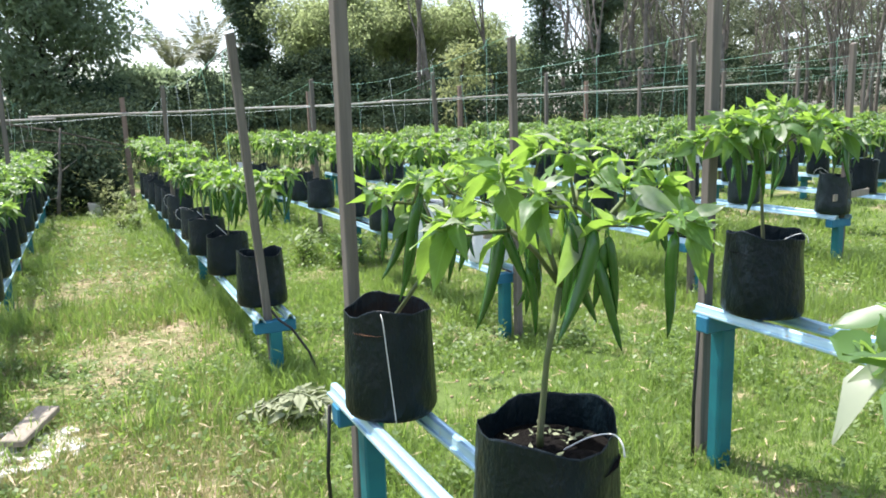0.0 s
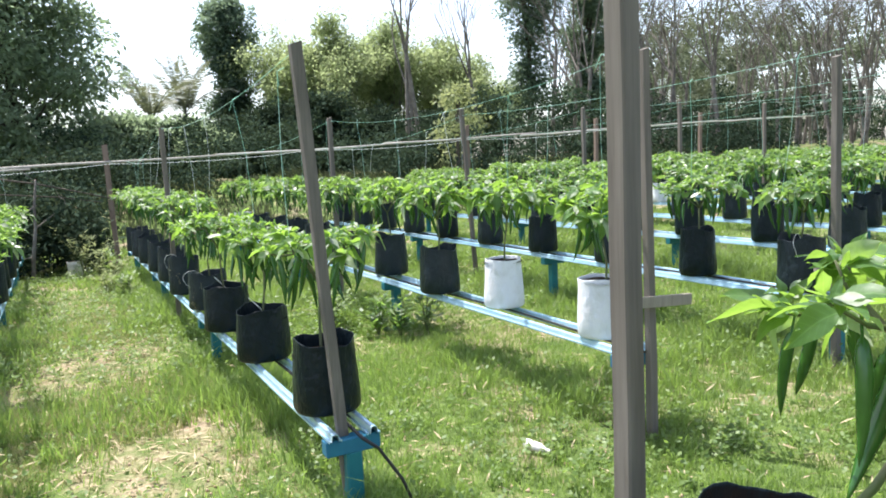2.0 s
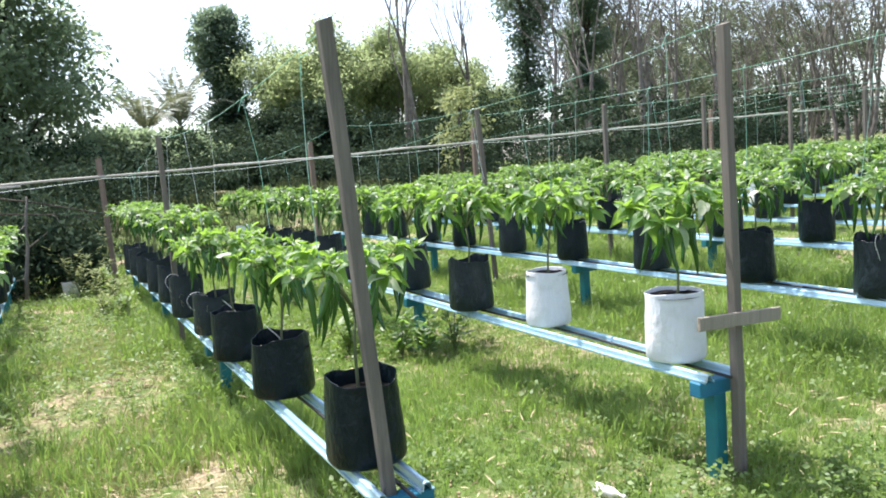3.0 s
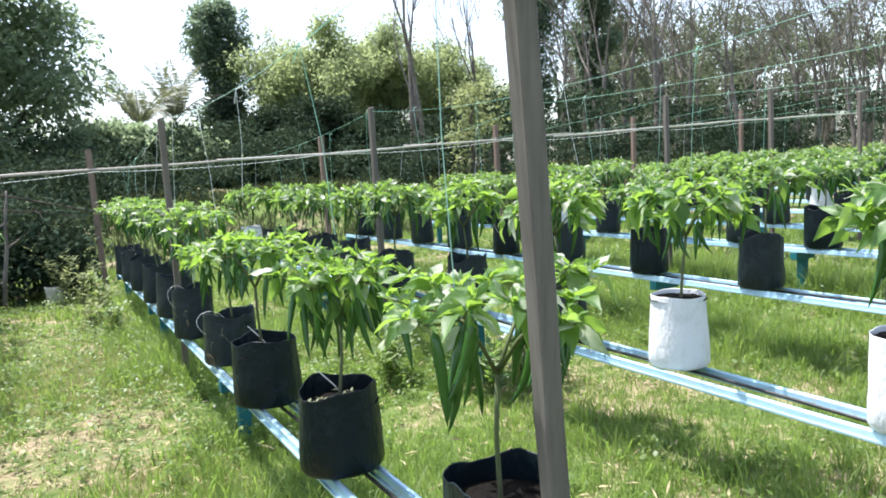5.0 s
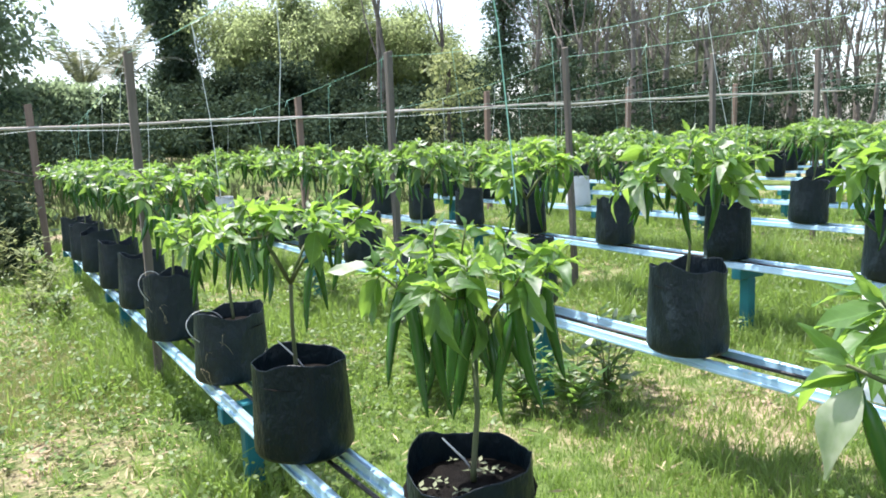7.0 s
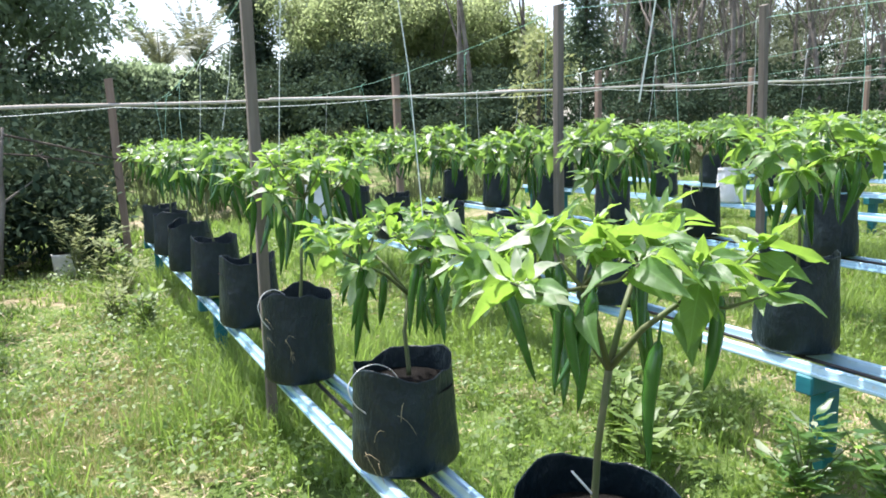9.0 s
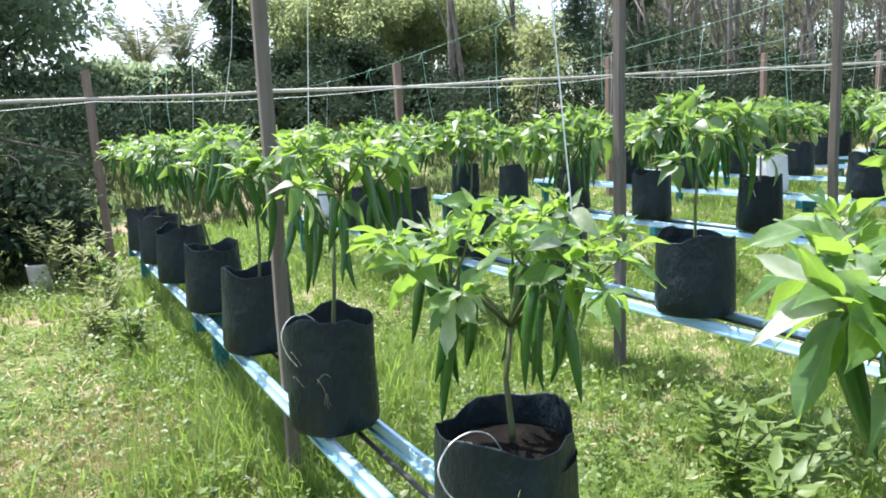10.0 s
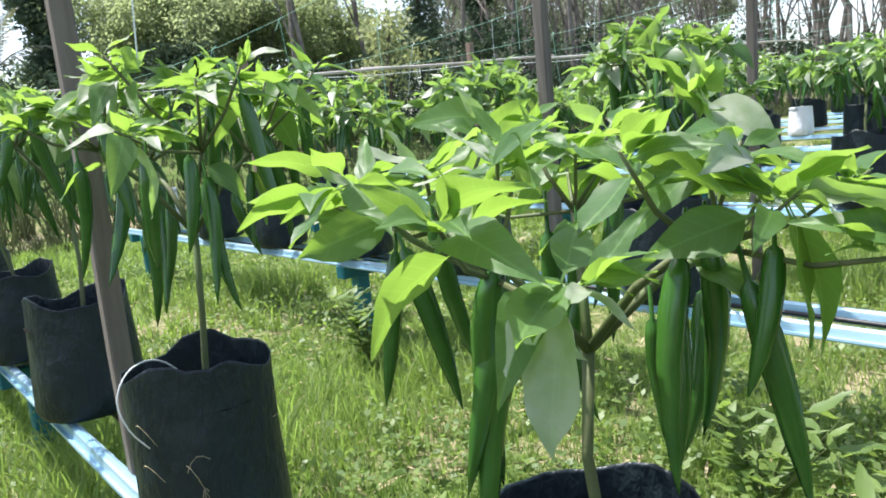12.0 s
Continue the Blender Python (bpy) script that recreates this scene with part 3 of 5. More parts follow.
def tube_shape(kind):
    """A thin white drip tube: an arch over the rim, one that runs down the wall, a short stub over the rim, or a straight peg in the soil."""
    if kind == "stick":
        return Shape().tube([(0.03, 0.01, 0.225), (-0.01, 0.0, 0.3), (-0.06, -0.015, 0.37)], [0.0022, 0.0022, 0.0016], 6)
    a = {"arch": 3.6, "long": 4.15, "short": 5.2}[kind]
    profile = {"arch": [(0.01, 0.24), (0.05, 0.295), (0.1, 0.328), (0.145, 0.322), (0.172, 0.285), (0.168, 0.24), (0.14, 0.2)],
               "short": [(0.03, 0.25), (0.07, 0.285), (0.108, 0.303), (0.128, 0.296), (0.134, 0.27)],
               "long": [(0.02, 0.262), (0.06, 0.278), (0.1, 0.3), (0.122, 0.304), (0.133, 0.285), (0.136, 0.22), (0.137, 0.15), (0.137, 0.08), (0.134, 0.01)]}[kind]
    pts = []
    for k, (q, z) in enumerate(profile):
        b = a + (0.045 * max(0, k - 2) if kind == "long" else 0.06 * math.sin(1.3 * k))
        pts.append((q * math.cos(b), q * math.sin(b), z))
    smooth = []
    for k in range(len(pts) - 1):
        a, b, c, d = (Vector(pts[min(max(k + q, 0), len(pts) - 1)]) for q in (-1, 0, 1, 2))
        for t in (0.0, 0.25, 0.5, 0.75):
            smooth.append(0.5 * (2 * b + (c - a) * t + (2 * a - 5 * b + 4 * c - d) * t * t + (3 * b - a - 3 * c + d) * t ** 3))
    return Shape().tube(smooth + [pts[-1]], 0.0014, 6)


TUBE_MESHES = {kind: tube_shape(kind).mesh("drip_tube", MAT_TUBE, True) for kind in ("arch", "long", "short", "stick")}


def straw_shape(rr):
    """A dry grass stem that clings to the wall of a bag."""
    a, z, da, dz = rr.uniform(3.4, 5.4), rr.uniform(0.04, 0.22), rr.uniform(-0.4, 0.4), rr.uniform(-0.08, 0.08)
    pts = []
    for t in (0, 0.25, 0.5, 0.75, 1):
        b, q = a + da * t, 0.134 + 0.008 * math.sin(3.1 * t)
        pts.append((q * math.cos(b), q * math.sin(b), z + dz * t + 0.02 * math.sin(3 * t)))
    return Shape().tube(pts, 0.0005, 4)


def plan_plant(seed, spread=0.28, height=0.54, leaf_scale=1.0, tips=23, fruit=1.0, dome=0.2, droop=1.0, shift=(0.0, 0.0)):
    """Branches, leaf poses and pepper poses of one plant that grows from soil level at z 0.24: a bare stem, a fork and a flat umbrella of leaves."""
    r = random.Random(seed)
    wood = Shape()
    base = Vector((r.uniform(-0.015, 0.015), r.uniform(-0.015, 0.015), 0.235))
    fork = base + Vector((shift[0] + r.uniform(-0.03, 0.03), shift[1] + r.uniform(-0.03, 0.03), height * r.uniform(0.42, 0.55)))
    mid = base.lerp(fork, 0.5) + Vector((r.uniform(-0.012, 0.012), r.uniform(-0.012, 0.012), 0))
    wood.tube([base - Vector((0, 0, 0.02)), base, mid, fork], [0.0068, 0.006, 0.0053, 0.0058], 7)
    leaves, peppers = [], []
    top = 0.235 + height

    def leaf(p, d, size):
        up = Vector((r.gauss(0, 0.3), r.gauss(0, 0.3), 1))
        leaves.append((p, d.normalized(), up, r.gauss(0, 0.5), size * leaf_scale, r.choice((0, 2, 4)) if size < 0.07 else r.choice((1, 3, 5, 4))))

    def hang(p):
        peppers.append((p, r.uniform(0, 6.28), r.uniform(0, 0.3), r.uniform(0.8, 1.35), r.randrange(5)))

    arms, start = [], r.uniform(0, 6.28)
    count = r.choice((4, 5))
    for k in range(count):
        a = start + 6.283 * k / count + r.uniform(-0.3, 0.3)
        p = fork + Vector((math.cos(a), math.sin(a), 0)) * spread * r.uniform(0.36, 0.5) + Vector((0, 0, height * r.uniform(0.2, 0.3)))
        wood.tube([fork, fork.lerp(p, 0.5) + Vector((0, 0, 0.012)), p], [0.005, 0.0044, 0.0038], 6)
        arms.append((a, p))
        for _ in range(round(r.choice((1, 1, 2)) * fruit)):
            hang(fork.lerp(p, r.uniform(0.55, 1.0)))
        b = a + r.uniform(-1.0, 1.0)
        leaf(fork.lerp(p, r.uniform(0.8, 1)), Vector((math.cos(b), math.sin(b), r.uniform(-0.9, -0.1))), r.uniform(0.08, 0.12))
    for k in range(tips):
        a = start + 2.39996 * k + r.uniform(-0.25, 0.25)
        q = math.sqrt((k + 0.5) / tips) * r.uniform(0.85, 1.08)
        end = Vector((fork.x + math.cos(a) * spread * q, fork.y + math.sin(a) * spread * q, top - dome * height * q * q - r.uniform(0.0, 0.08)))
        arm = min(arms, key=lambda w: (w[1] - end).length)[1]
        wood.tube([arm, arm.lerp(end, 0.55) + Vector((0, 0, -0.012)), end], [0.003, 0.0024, 0.0016], 4)
        if r.random() < 0.38 * fruit:
            hang(arm.lerp(end, r.uniform(0.15, 0.95)))
        for _ in range(10):
            e = r.uniform(0, 6.283)
            leaf(arm.lerp(end, r.uniform(0.75, 1.0)), Vector((math.cos(e), math.sin(e), r.uniform(-0.05, 1.2))), r.uniform(0.038, 0.075))
        for _ in range(4):
            e = a + r.gauss(0, 1.2)
            leaf(arm.lerp(end, r.uniform(0.6, 1.0)), Vector((math.cos(e), math.sin(e), r.uniform(-0.75 * droop, 0.5))), r.uniform(0.06, 0.098))
        for _ in range(r.choice((0, 1, 1, 2)) if q > 0.5 and r.random() < droop else 0):
            e = a + r.gauss(0, 0.6)
            leaf(arm.lerp(end, 0.85), Vector((math.cos(e), math.sin(e), r.uniform(-1.9, -0.5))), r.uniform(0.085, 0.125))
    return wood, leaves, peppers


def leaf_pose(p, d, up, roll, size):
    z = (up - d * up.dot(d)).normalized()
    y = z.cross(d)
    m = Matrix((d, y, z)).transposed() @ Matrix.Rotation(roll, 3, "X")
    return Matrix.Translation(p) @ m.to_4x4() @ Matrix.Diagonal((size, size, size, 1))


def pepper_plant(place, seed, white=False, coir=False, single_leaves=False, tube=None, paler=False, straws=False, girth=1.0, seedlings=False, tall=1.0, **shape):
    """A pepper plant in its bag: thing > grow_bag (> soil, drip_tube) and stem (> leaves, peppers)."""
    wood, leaves, peppers = plan_plant(seed, **shape)
    look_words = ("white" if white else "black") + " plastic grow bag"
    ob = thing("potted_pepper_plant", place, "green pepper plant with hanging peppers in a " + look_words, "pepper plant", "pepper plants on the benches")
    bag = part("grow_bag", (WHITE_BAG_MESHES if white else DUSTY_BAG_MESHES if paler else BAG_MESHES)[seed % (2 if white else 6)], None, ob, look_words + " with an uneven open rim")
    bag.scale = (girth, girth, tall)
    part("soil", WHITE_SOIL if white else COIR_MESHES[seed % 2] if coir else SOIL_MESHES[seed % 3], None, bag, "brown coir fibre" if coir else "dark potting soil")
    if tube:
        part("drip_tube", TUBE_MESHES[tube], None, bag, "thin white drip tube")
    if straws:
        rr = random.Random(seed)
        for _ in range(7):
            part("straw", straw_shape(rr), MAT_STRAW, bag, "dry grass stem")
    if seedlings:
        rr, sprouts = random.Random(seed), Shape()
        for _ in range(16):
            a, q = rr.uniform(0, 6.283), rr.uniform(0.03, 0.095)
            c = Vector((q * math.cos(a), q * math.sin(a), 0.245))
            for e in (a, a + 2.1, a + 4.2):
                d = Vector((math.cos(e), math.sin(e), 0.5)).normalized()
                m = np.array(leaf_pose(c, d, Vector((0, 0, 1)), 0.0, rr.uniform(0.012, 0.024)))
                sprouts.add(LEAF_V[0] @ m[:3, :3].T + m[:3, 3], LEAF_F)
        tagged(part("seedlings", sprouts, MAT_WILT, bag), "tiny pale seedlings on the soil", kind="stuff")
    stem = part("stem", wood, MAT_STEM, ob, "thin forked green stem", smooth=True)
    if single_leaves:
        for p, d, up, roll, size, kind in leaves:
            o = part("leaf", LEAF_MESHES[kind], None, stem)
            o.matrix_basis = leaf_pose(p, d, up, roll, size)
    else:
        vs, fs, k = [], [], 0
        for p, d, up, roll, size, kind in leaves:
            m = np.array(leaf_pose(p, d, up, roll, size))
            vs.append(LEAF_V[kind] @ m[:3, :3].T + m[:3, 3])
            fs.append(LEAF_F + k)
            k += len(LEAF_V[kind])
        o = part("foliage", np_mesh("foliage", np.concatenate(vs), np.concatenate(fs), MAT_LEAF_MASS, True), None, stem)
        tagged(o, "dense bright green pepper leaves", kind="stuff")
    for p, a, tip, size, kind in peppers:
        o = part("pepper", PEPPER_MESHES[kind], None, stem)
        o.matrix_basis = Matrix.Translation(p - Vector((0, 0, 0.03))) @ Matrix.Rotation(a, 4, "Z") @ Matrix.Rotation(tip, 4, "X") @ Matrix.Diagonal((size, size, size, 1))
    return ob


# ---- benches, posts, strings ----
def rail_shape(length, seed):
    """A folded steel batten: a ridge between two flat flanges, as a thin closed profile."""
    top = [(-0.025, 0.0), (-0.024, 0.006), (-0.015, 0.005), (-0.011, 0.026), (-0.004, 0.03), (0.004, 0.03), (0.011, 0.026), (0.015, 0.005), (0.024, 0.006), (0.025, 0.0)]
    under = [(x * 0.93, z - 0.0035) for x, z in reversed(top)]
    ring = [(x, z - 0.03) for x, z in top + under]
    r = random.Random(seed)
    steps = max(2, int(length / 0.8))
    verts, faces, n = [], [], len(ring)
    for k in range(steps + 1):
        y, dx, dz = length * k / steps, r.uniform(-0.004, 0.004), r.uniform(-0.005, 0.0)
        verts += [(x + dx, y, z + dz) for x, z in ring]
    for k in range(steps):
        faces += [(k * n + i, k * n + (i + 1) % n, (k + 1) * n + (i + 1) % n, (k + 1) * n + i) for i in range(n)]
    m = len(top)
    for k in (0, steps):
        faces += [(k * n + i, k * n + i + 1, k * n + n - 2 - i, k * n + n - 1 - i) for i in range(m - 1)]
    return Shape().add(verts, faces)


def bench(x, y0, y1, z, legs, seed):
    """A low bench of two rails on teal legs with blue cross bars. z: the rails' top."""
    ob = thing("growing_bench", pose(x, y0, 0), "low bench of two light blue steel rails on teal legs", "bench", "benches of the pepper field")
    for side in (-0.075, 0.075):
        o = part("rail", rail_shape(y1 - y0, seed + (side > 0)), MAT_RAIL, ob, "light blue painted steel rail", smooth=False)
        o.location = (side, 0, z)
    for k, y in enumerate(legs):
        leg = part("leg", Shape().box((0, 0, (z - 0.09) / 2 - 0.05), (0.062, 0.062, z - 0.09 + 0.1), bevel=0.006), MAT_TEAL, ob, "teal painted leg")
        leg.location = (0.0, y - y0, 0)
        bar = part("cross_bar", Shape().box((0, 0, z - 0.0645), (0.21, 0.06, 0.06), bevel=0.005), MAT_BLUE if k == 0 else MAT_TEAL, ob, "painted cross bar")
        bar.location = (0.0, y - y0, 0)
    return ob


def wooden_post(x, y, height=1.71, lean=(0.0, 0.0), seed=0, side=0.039, mat=None, label="weathered grey square timber post standing by a bench"):
    r = random.Random(seed)
    s = Shape()
    n, verts, faces = 9, [], []
    turn = r.uniform(-0.12, 0.12)
    for k in range(n):
        t = k / (n - 1)
        w = side / 2 * r.uniform(0.96, 1.04)
        cx, cy = lean[0] * t + r.uniform(-0.002, 0.002), lean[1] * t + r.uniform(-0.002, 0.002)
        b = 0.82
        for px, py in ((-1, -b), (-b, -1), (b, -1), (1, -b), (1, b), (b, 1), (-b, 1), (-1, b)):
            q = turn * (0.6 + 0.4 * t)
            verts.append((cx + w * (px * math.cos(q) - py * math.sin(q)), cy + w * (px * math.sin(q) + py * math.cos(q)), -0.1 + (height + 0.1) * t + (0.006 * px if k == n - 1 else 0)))
    for k in range(n - 1):
        faces += [(k * 8 + i, k * 8 + (i + 1) % 8, (k + 1) * 8 + (i + 1) % 8, (k + 1) * 8 + i) for i in range(8)]
    faces += [tuple(range(7, -1, -1)), tuple((n - 1) * 8 + i for i in range(8))]
    ob = part("wooden_post", s.add(verts, faces), mat or MAT_WOOD)
    ob.matrix_basis = pose(x, y, 0)
    return tagged(ob, label, "post", "posts of the pepper field")


def sag(a, b, drop, n=9):
    a, b = Vector(a), Vector(b)
    return [a.lerp(b, t) - Vector((0, 0, drop * 4 * t * (1 - t))) for t in (k / (n - 1) for k in range(n))]


def trellis(x, anchors, drops, seed, thick=0.0022):
    """The twine along a row from post top to post top, with strings that hang down to the plants."""
    r = random.Random(seed)
    ob = thing("trellis_twine", pose(x, anchors[0][1], 0), "pale green twine strung between the post tops with hanging strings", "twine", "twines over the rows")
    line = Shape()
    lines = []
    o = Vector((x, anchors[0][1], 0))
    for a, b in zip(anchors[:-1], anchors[1:]):
        pts = sag(a, b, r.uniform(0.05, 0.12))
        lines += pts
        line.tube([p - o for p in pts], thick, 4)
    part("twine", line, MAT_TWINE, ob, "sagging main twine")
    for y, low in drops:
        near = min(lines, key=lambda p: abs(p.y - y))
        top = Vector((near.x, y, near.z))
        end = Vector((near.x + r.uniform(-0.05, 0.05), y + r.uniform(-0.08, 0.08), low))
        s = Shape().tube([p - o for p in (top, top.lerp(end, 0.5) + Vector((r.uniform(-0.015, 0.015), 0, 0)), end)], thick * 0.9, 4)
        s.tube([top - o + Vector((r.uniform(-0.02, 0.02), 0.01, -0.05)), top - o, top - o + Vector((0.03, 0.012, 0.015))], thick * 1.2, 4)
        part("string", s, MAT_TWINE if r.random() < 0.6 else MAT_TWINE_WHITE, ob)
    return ob


# ---- trees ----
LEAF_QUAD = np.array([[0, 0, 0], [0.5, 0.24, 0.04], [1, 0, -0.04], [0.5, -0.24, 0.04]])
QUAD = np.array([[0, 1, 2, 3]])


def leaf_cloud(r, centres, radii, per, size, droop=0.0, flat=0.75):
    """Leaves round many clump centres, as arrays."""
    n = len(centres) * per
    c = np.repeat(centres, per, axis=0)
    rad = np.repeat(radii, per)
    u = r.normal(size=(n, 3))
    u /= np.linalg.norm(u, axis=1, keepdims=True)
    p = c + u * (rad * r.rand(n) ** 0.45)[:, None] * np.array([1, 1, flat])
    d = u + r.normal(0, 0.7, (n, 3)) + np.array([0, 0, -droop])
    axes = frames_along(d, np.tile([0.0, 0.0, 1.0], (n, 1)) + r.normal(0, 0.5, (n, 3)), r.normal(0, 0.5, n))
    return scatter(LEAF_QUAD, QUAD, p, axes, size * r.uniform(0.6, 1.4, n))


def grow(s, r, p, d, length, radius, depth, tips, upward=0.15, spread=0.6, split=(2, 3), nodes=3):
    """A branch that bends, tapers and splits; its tips are collected."""
    pts, rad = [p.copy()], [radius]
    for k in range(nodes):
        d = (d + Vector((r.gauss(0, 0.12), r.gauss(0, 0.12), upward * r.uniform(0, 1)))).normalized()
        p = p + d * length / nodes
        pts.append(p.copy())
        rad.append(radius * (1 - 0.45 * (k + 1) / nodes))
    s.tube(pts, rad, 6 if depth > 3 else (4 if depth > 1 else 3))
    tips.append((p.copy(), depth))
    if depth:
        for _ in range(r.randint(*split)):
            q = (d + Vector((r.gauss(0, spread), r.gauss(0, spread), r.gauss(0, spread * 0.5)))).normalized()
            grow(s, r, pts[r.randint(2, nodes)], q, length * r.uniform(0.55, 0.8), radius * 0.5, depth - 1, tips, upward, spread, split, nodes)


def leafy_tree(name, x, y, height, width, seed, mat, label, clumps=60, per=110, size=0.2, trunk=0.13, low=0.2, bark=None, shape="round", droop=0.3):
    """A trunk with limbs and an uneven crown of many small leaves. low: where the crown begins, as a share of the height."""
    r, rr = np.random.RandomState(seed), random.Random(seed)
    ob = thing(name, pose(x, y, float(lift(np.array(x), np.array(y))) - 0.05), label, "tree")
    s, tips = Shape(), []
    main = [Vector((rr.uniform(-0.05, 0.05) * height * t, rr.uniform(-0.03, 0.03) * height * t, height * 0.9 * t)) for t in (0, 0.25, 0.5, 0.75, 1)]
    s.tube(main, [trunk, trunk * 0.85, trunk * 0.6, trunk * 0.38, trunk * 0.12], 8)
    cs, rs = [], []
    for k in range(clumps):
        t = low + (1 - low) * rr.random() ** 0.85
        if shape == "round":
            w = math.sin(math.pi * min(1, 0.12 + 0.83 * (t - low) / (1 - low))) ** 0.6
        elif shape == "column":
            w = 0.55 + 0.35 * math.sin(9 * t + seed) if t < 0.93 else 0.35
        else:
            w = 1.05 - 0.85 * (t - low) / (1 - low)
        a, q = rr.uniform(0, 6.283), rr.random() ** 0.6
        c = Vector((math.cos(a) * w * width / 2 * q, math.sin(a) * w * width / 2 * q, t * height))
        c += Vector((rr.gauss(0, 0.06), rr.gauss(0, 0.06), 0)) * width
        cs.append(tuple(c))
        rs.append(width * rr.uniform(0.13, 0.25))
        if k % 3 == 0:
            b = Vector((0, 0, max(0.1, t * height - 0.25 * width * rr.uniform(0.5, 1.5))))
            s.tube([b, b.lerp(c, 0.5) + Vector((0, 0, 0.05 * width)), c], [trunk * 0.3, trunk * 0.18, trunk * 0.06], 5)
    part("trunk", s, bark or MAT_BARK_DARK, ob, "dark trunk with limbs", smooth=True)
    v, f = leaf_cloud(r, np.array(cs), np.array(rs), per, size, droop)
    tagged(part("crown", np_mesh("crown", v, f, mat), None, ob), "uneven crown of small leaves", kind="stuff")
    return ob


def bare_tree(x, y, height, seed, leafy=0.5, label="slender grey tree with thin, nearly bare branches", spread=0.42):
    """A slim plantation tree: straight trunk, rising twigs, sparse dry leaves."""
    rr, r = random.Random(seed), np.random.RandomState(seed)
    ob = thing("slender_tree", pose(x, y, float(lift(np.array(x), np.array(y))) - 0.05, 0, 0, 40 * seed), label, "tree", "bare trees behind the field")
    s, tips = Shape(), []
    p, d = Vector((0, 0, 0)), Vector((rr.gauss(0, 0.07), rr.gauss(0, 0.07), 1))
    fork = height * rr.uniform(0.3, 0.45)
    pts = [p, p + d * fork * 0.5 + Vector((rr.gauss(0, 0.05), rr.gauss(0, 0.05), 0)), p + d * fork]
    s.tube(pts, [0.085, 0.07, 0.06], 7)
    for _ in range(rr.choice((2, 3, 3, 4))):
        q = (d + Vector((rr.gauss(0, spread), rr.gauss(0, spread), 0.3))).normalized()
        grow(s, rr, pts[2].lerp(pts[1], rr.uniform(0, 0.4)), q, height * rr.uniform(0.26, 0.36), 0.036, 4, tips, 0.2, spread * 1.15)
    part("trunk", s, MAT_BARK, ob, "thin grey trunk and twigs")
    ends = np.array([tuple(t) for t, depth in tips if depth < 2])
    ends = ends[r.rand(len(ends)) < leafy]
    if len(ends):
        v, f = leaf_cloud(r, ends, np.full(len(ends), 0.6), 7, 0.09, 0.3)
        tagged(part("crown", np_mesh("crown", v, f, MAT_TWIG_LEAF), None, ob), "sparse dry leaves", kind="stuff")
    return ob


def bamboo_clump(x, y, height, width, seed):
    """Many culms that arch outwards, each with feathery leaves."""
    rr, r = random.Random(seed), np.random.RandomState(seed)
    ob = thing("bamboo_clump", pose(x, y, float(lift(np.array(x), np.array(y)))), "large clump of feathery yellow-green bamboo", "bamboo", "bamboo behind the field")
    cs, rs = [], []
    for k in range(34):
        a, reach = rr.uniform(0, 6.283), rr.random() ** 0.7
        h = height * rr.uniform(0.65, 1.0) * (1.05 - 0.3 * reach)
        out = Vector((math.cos(a), math.sin(a), 0)) * width / 2 * reach
        pts = [out * (0.25 + 0.75 * t ** 2.0) + Vector((0, 0, h * (1 - (1 - t) ** 1.7))) for t in (0, 0.2, 0.4, 0.6, 0.8, 1.0)]
        part("culm", Shape().tube(pts, [0.04, 0.036, 0.03, 0.022, 0.014, 0.006], 5), MAT_BARK, ob)
        for t in (0.4, 0.48, 0.56, 0.64, 0.72, 0.8, 0.87, 0.94, 1.0):
            i = min(4, int(t * 5))
            c = pts[i].lerp(pts[i + 1], t * 5 - i)
            cs.append((c.x + rr.gauss(0, 0.18), c.y + rr.gauss(0, 0.18), c.z + rr.gauss(0, 0.12)))
            rs.append(rr.uniform(0.35, 0.85))
    v, f = leaf_cloud(r, np.array(cs), np.array(rs), 105, 0.12, 0.9)
    tagged(part("leaves", np_mesh("leaves", v, f, MAT_BAMBOO), None, ob), "drooping narrow bamboo leaves", kind="stuff")


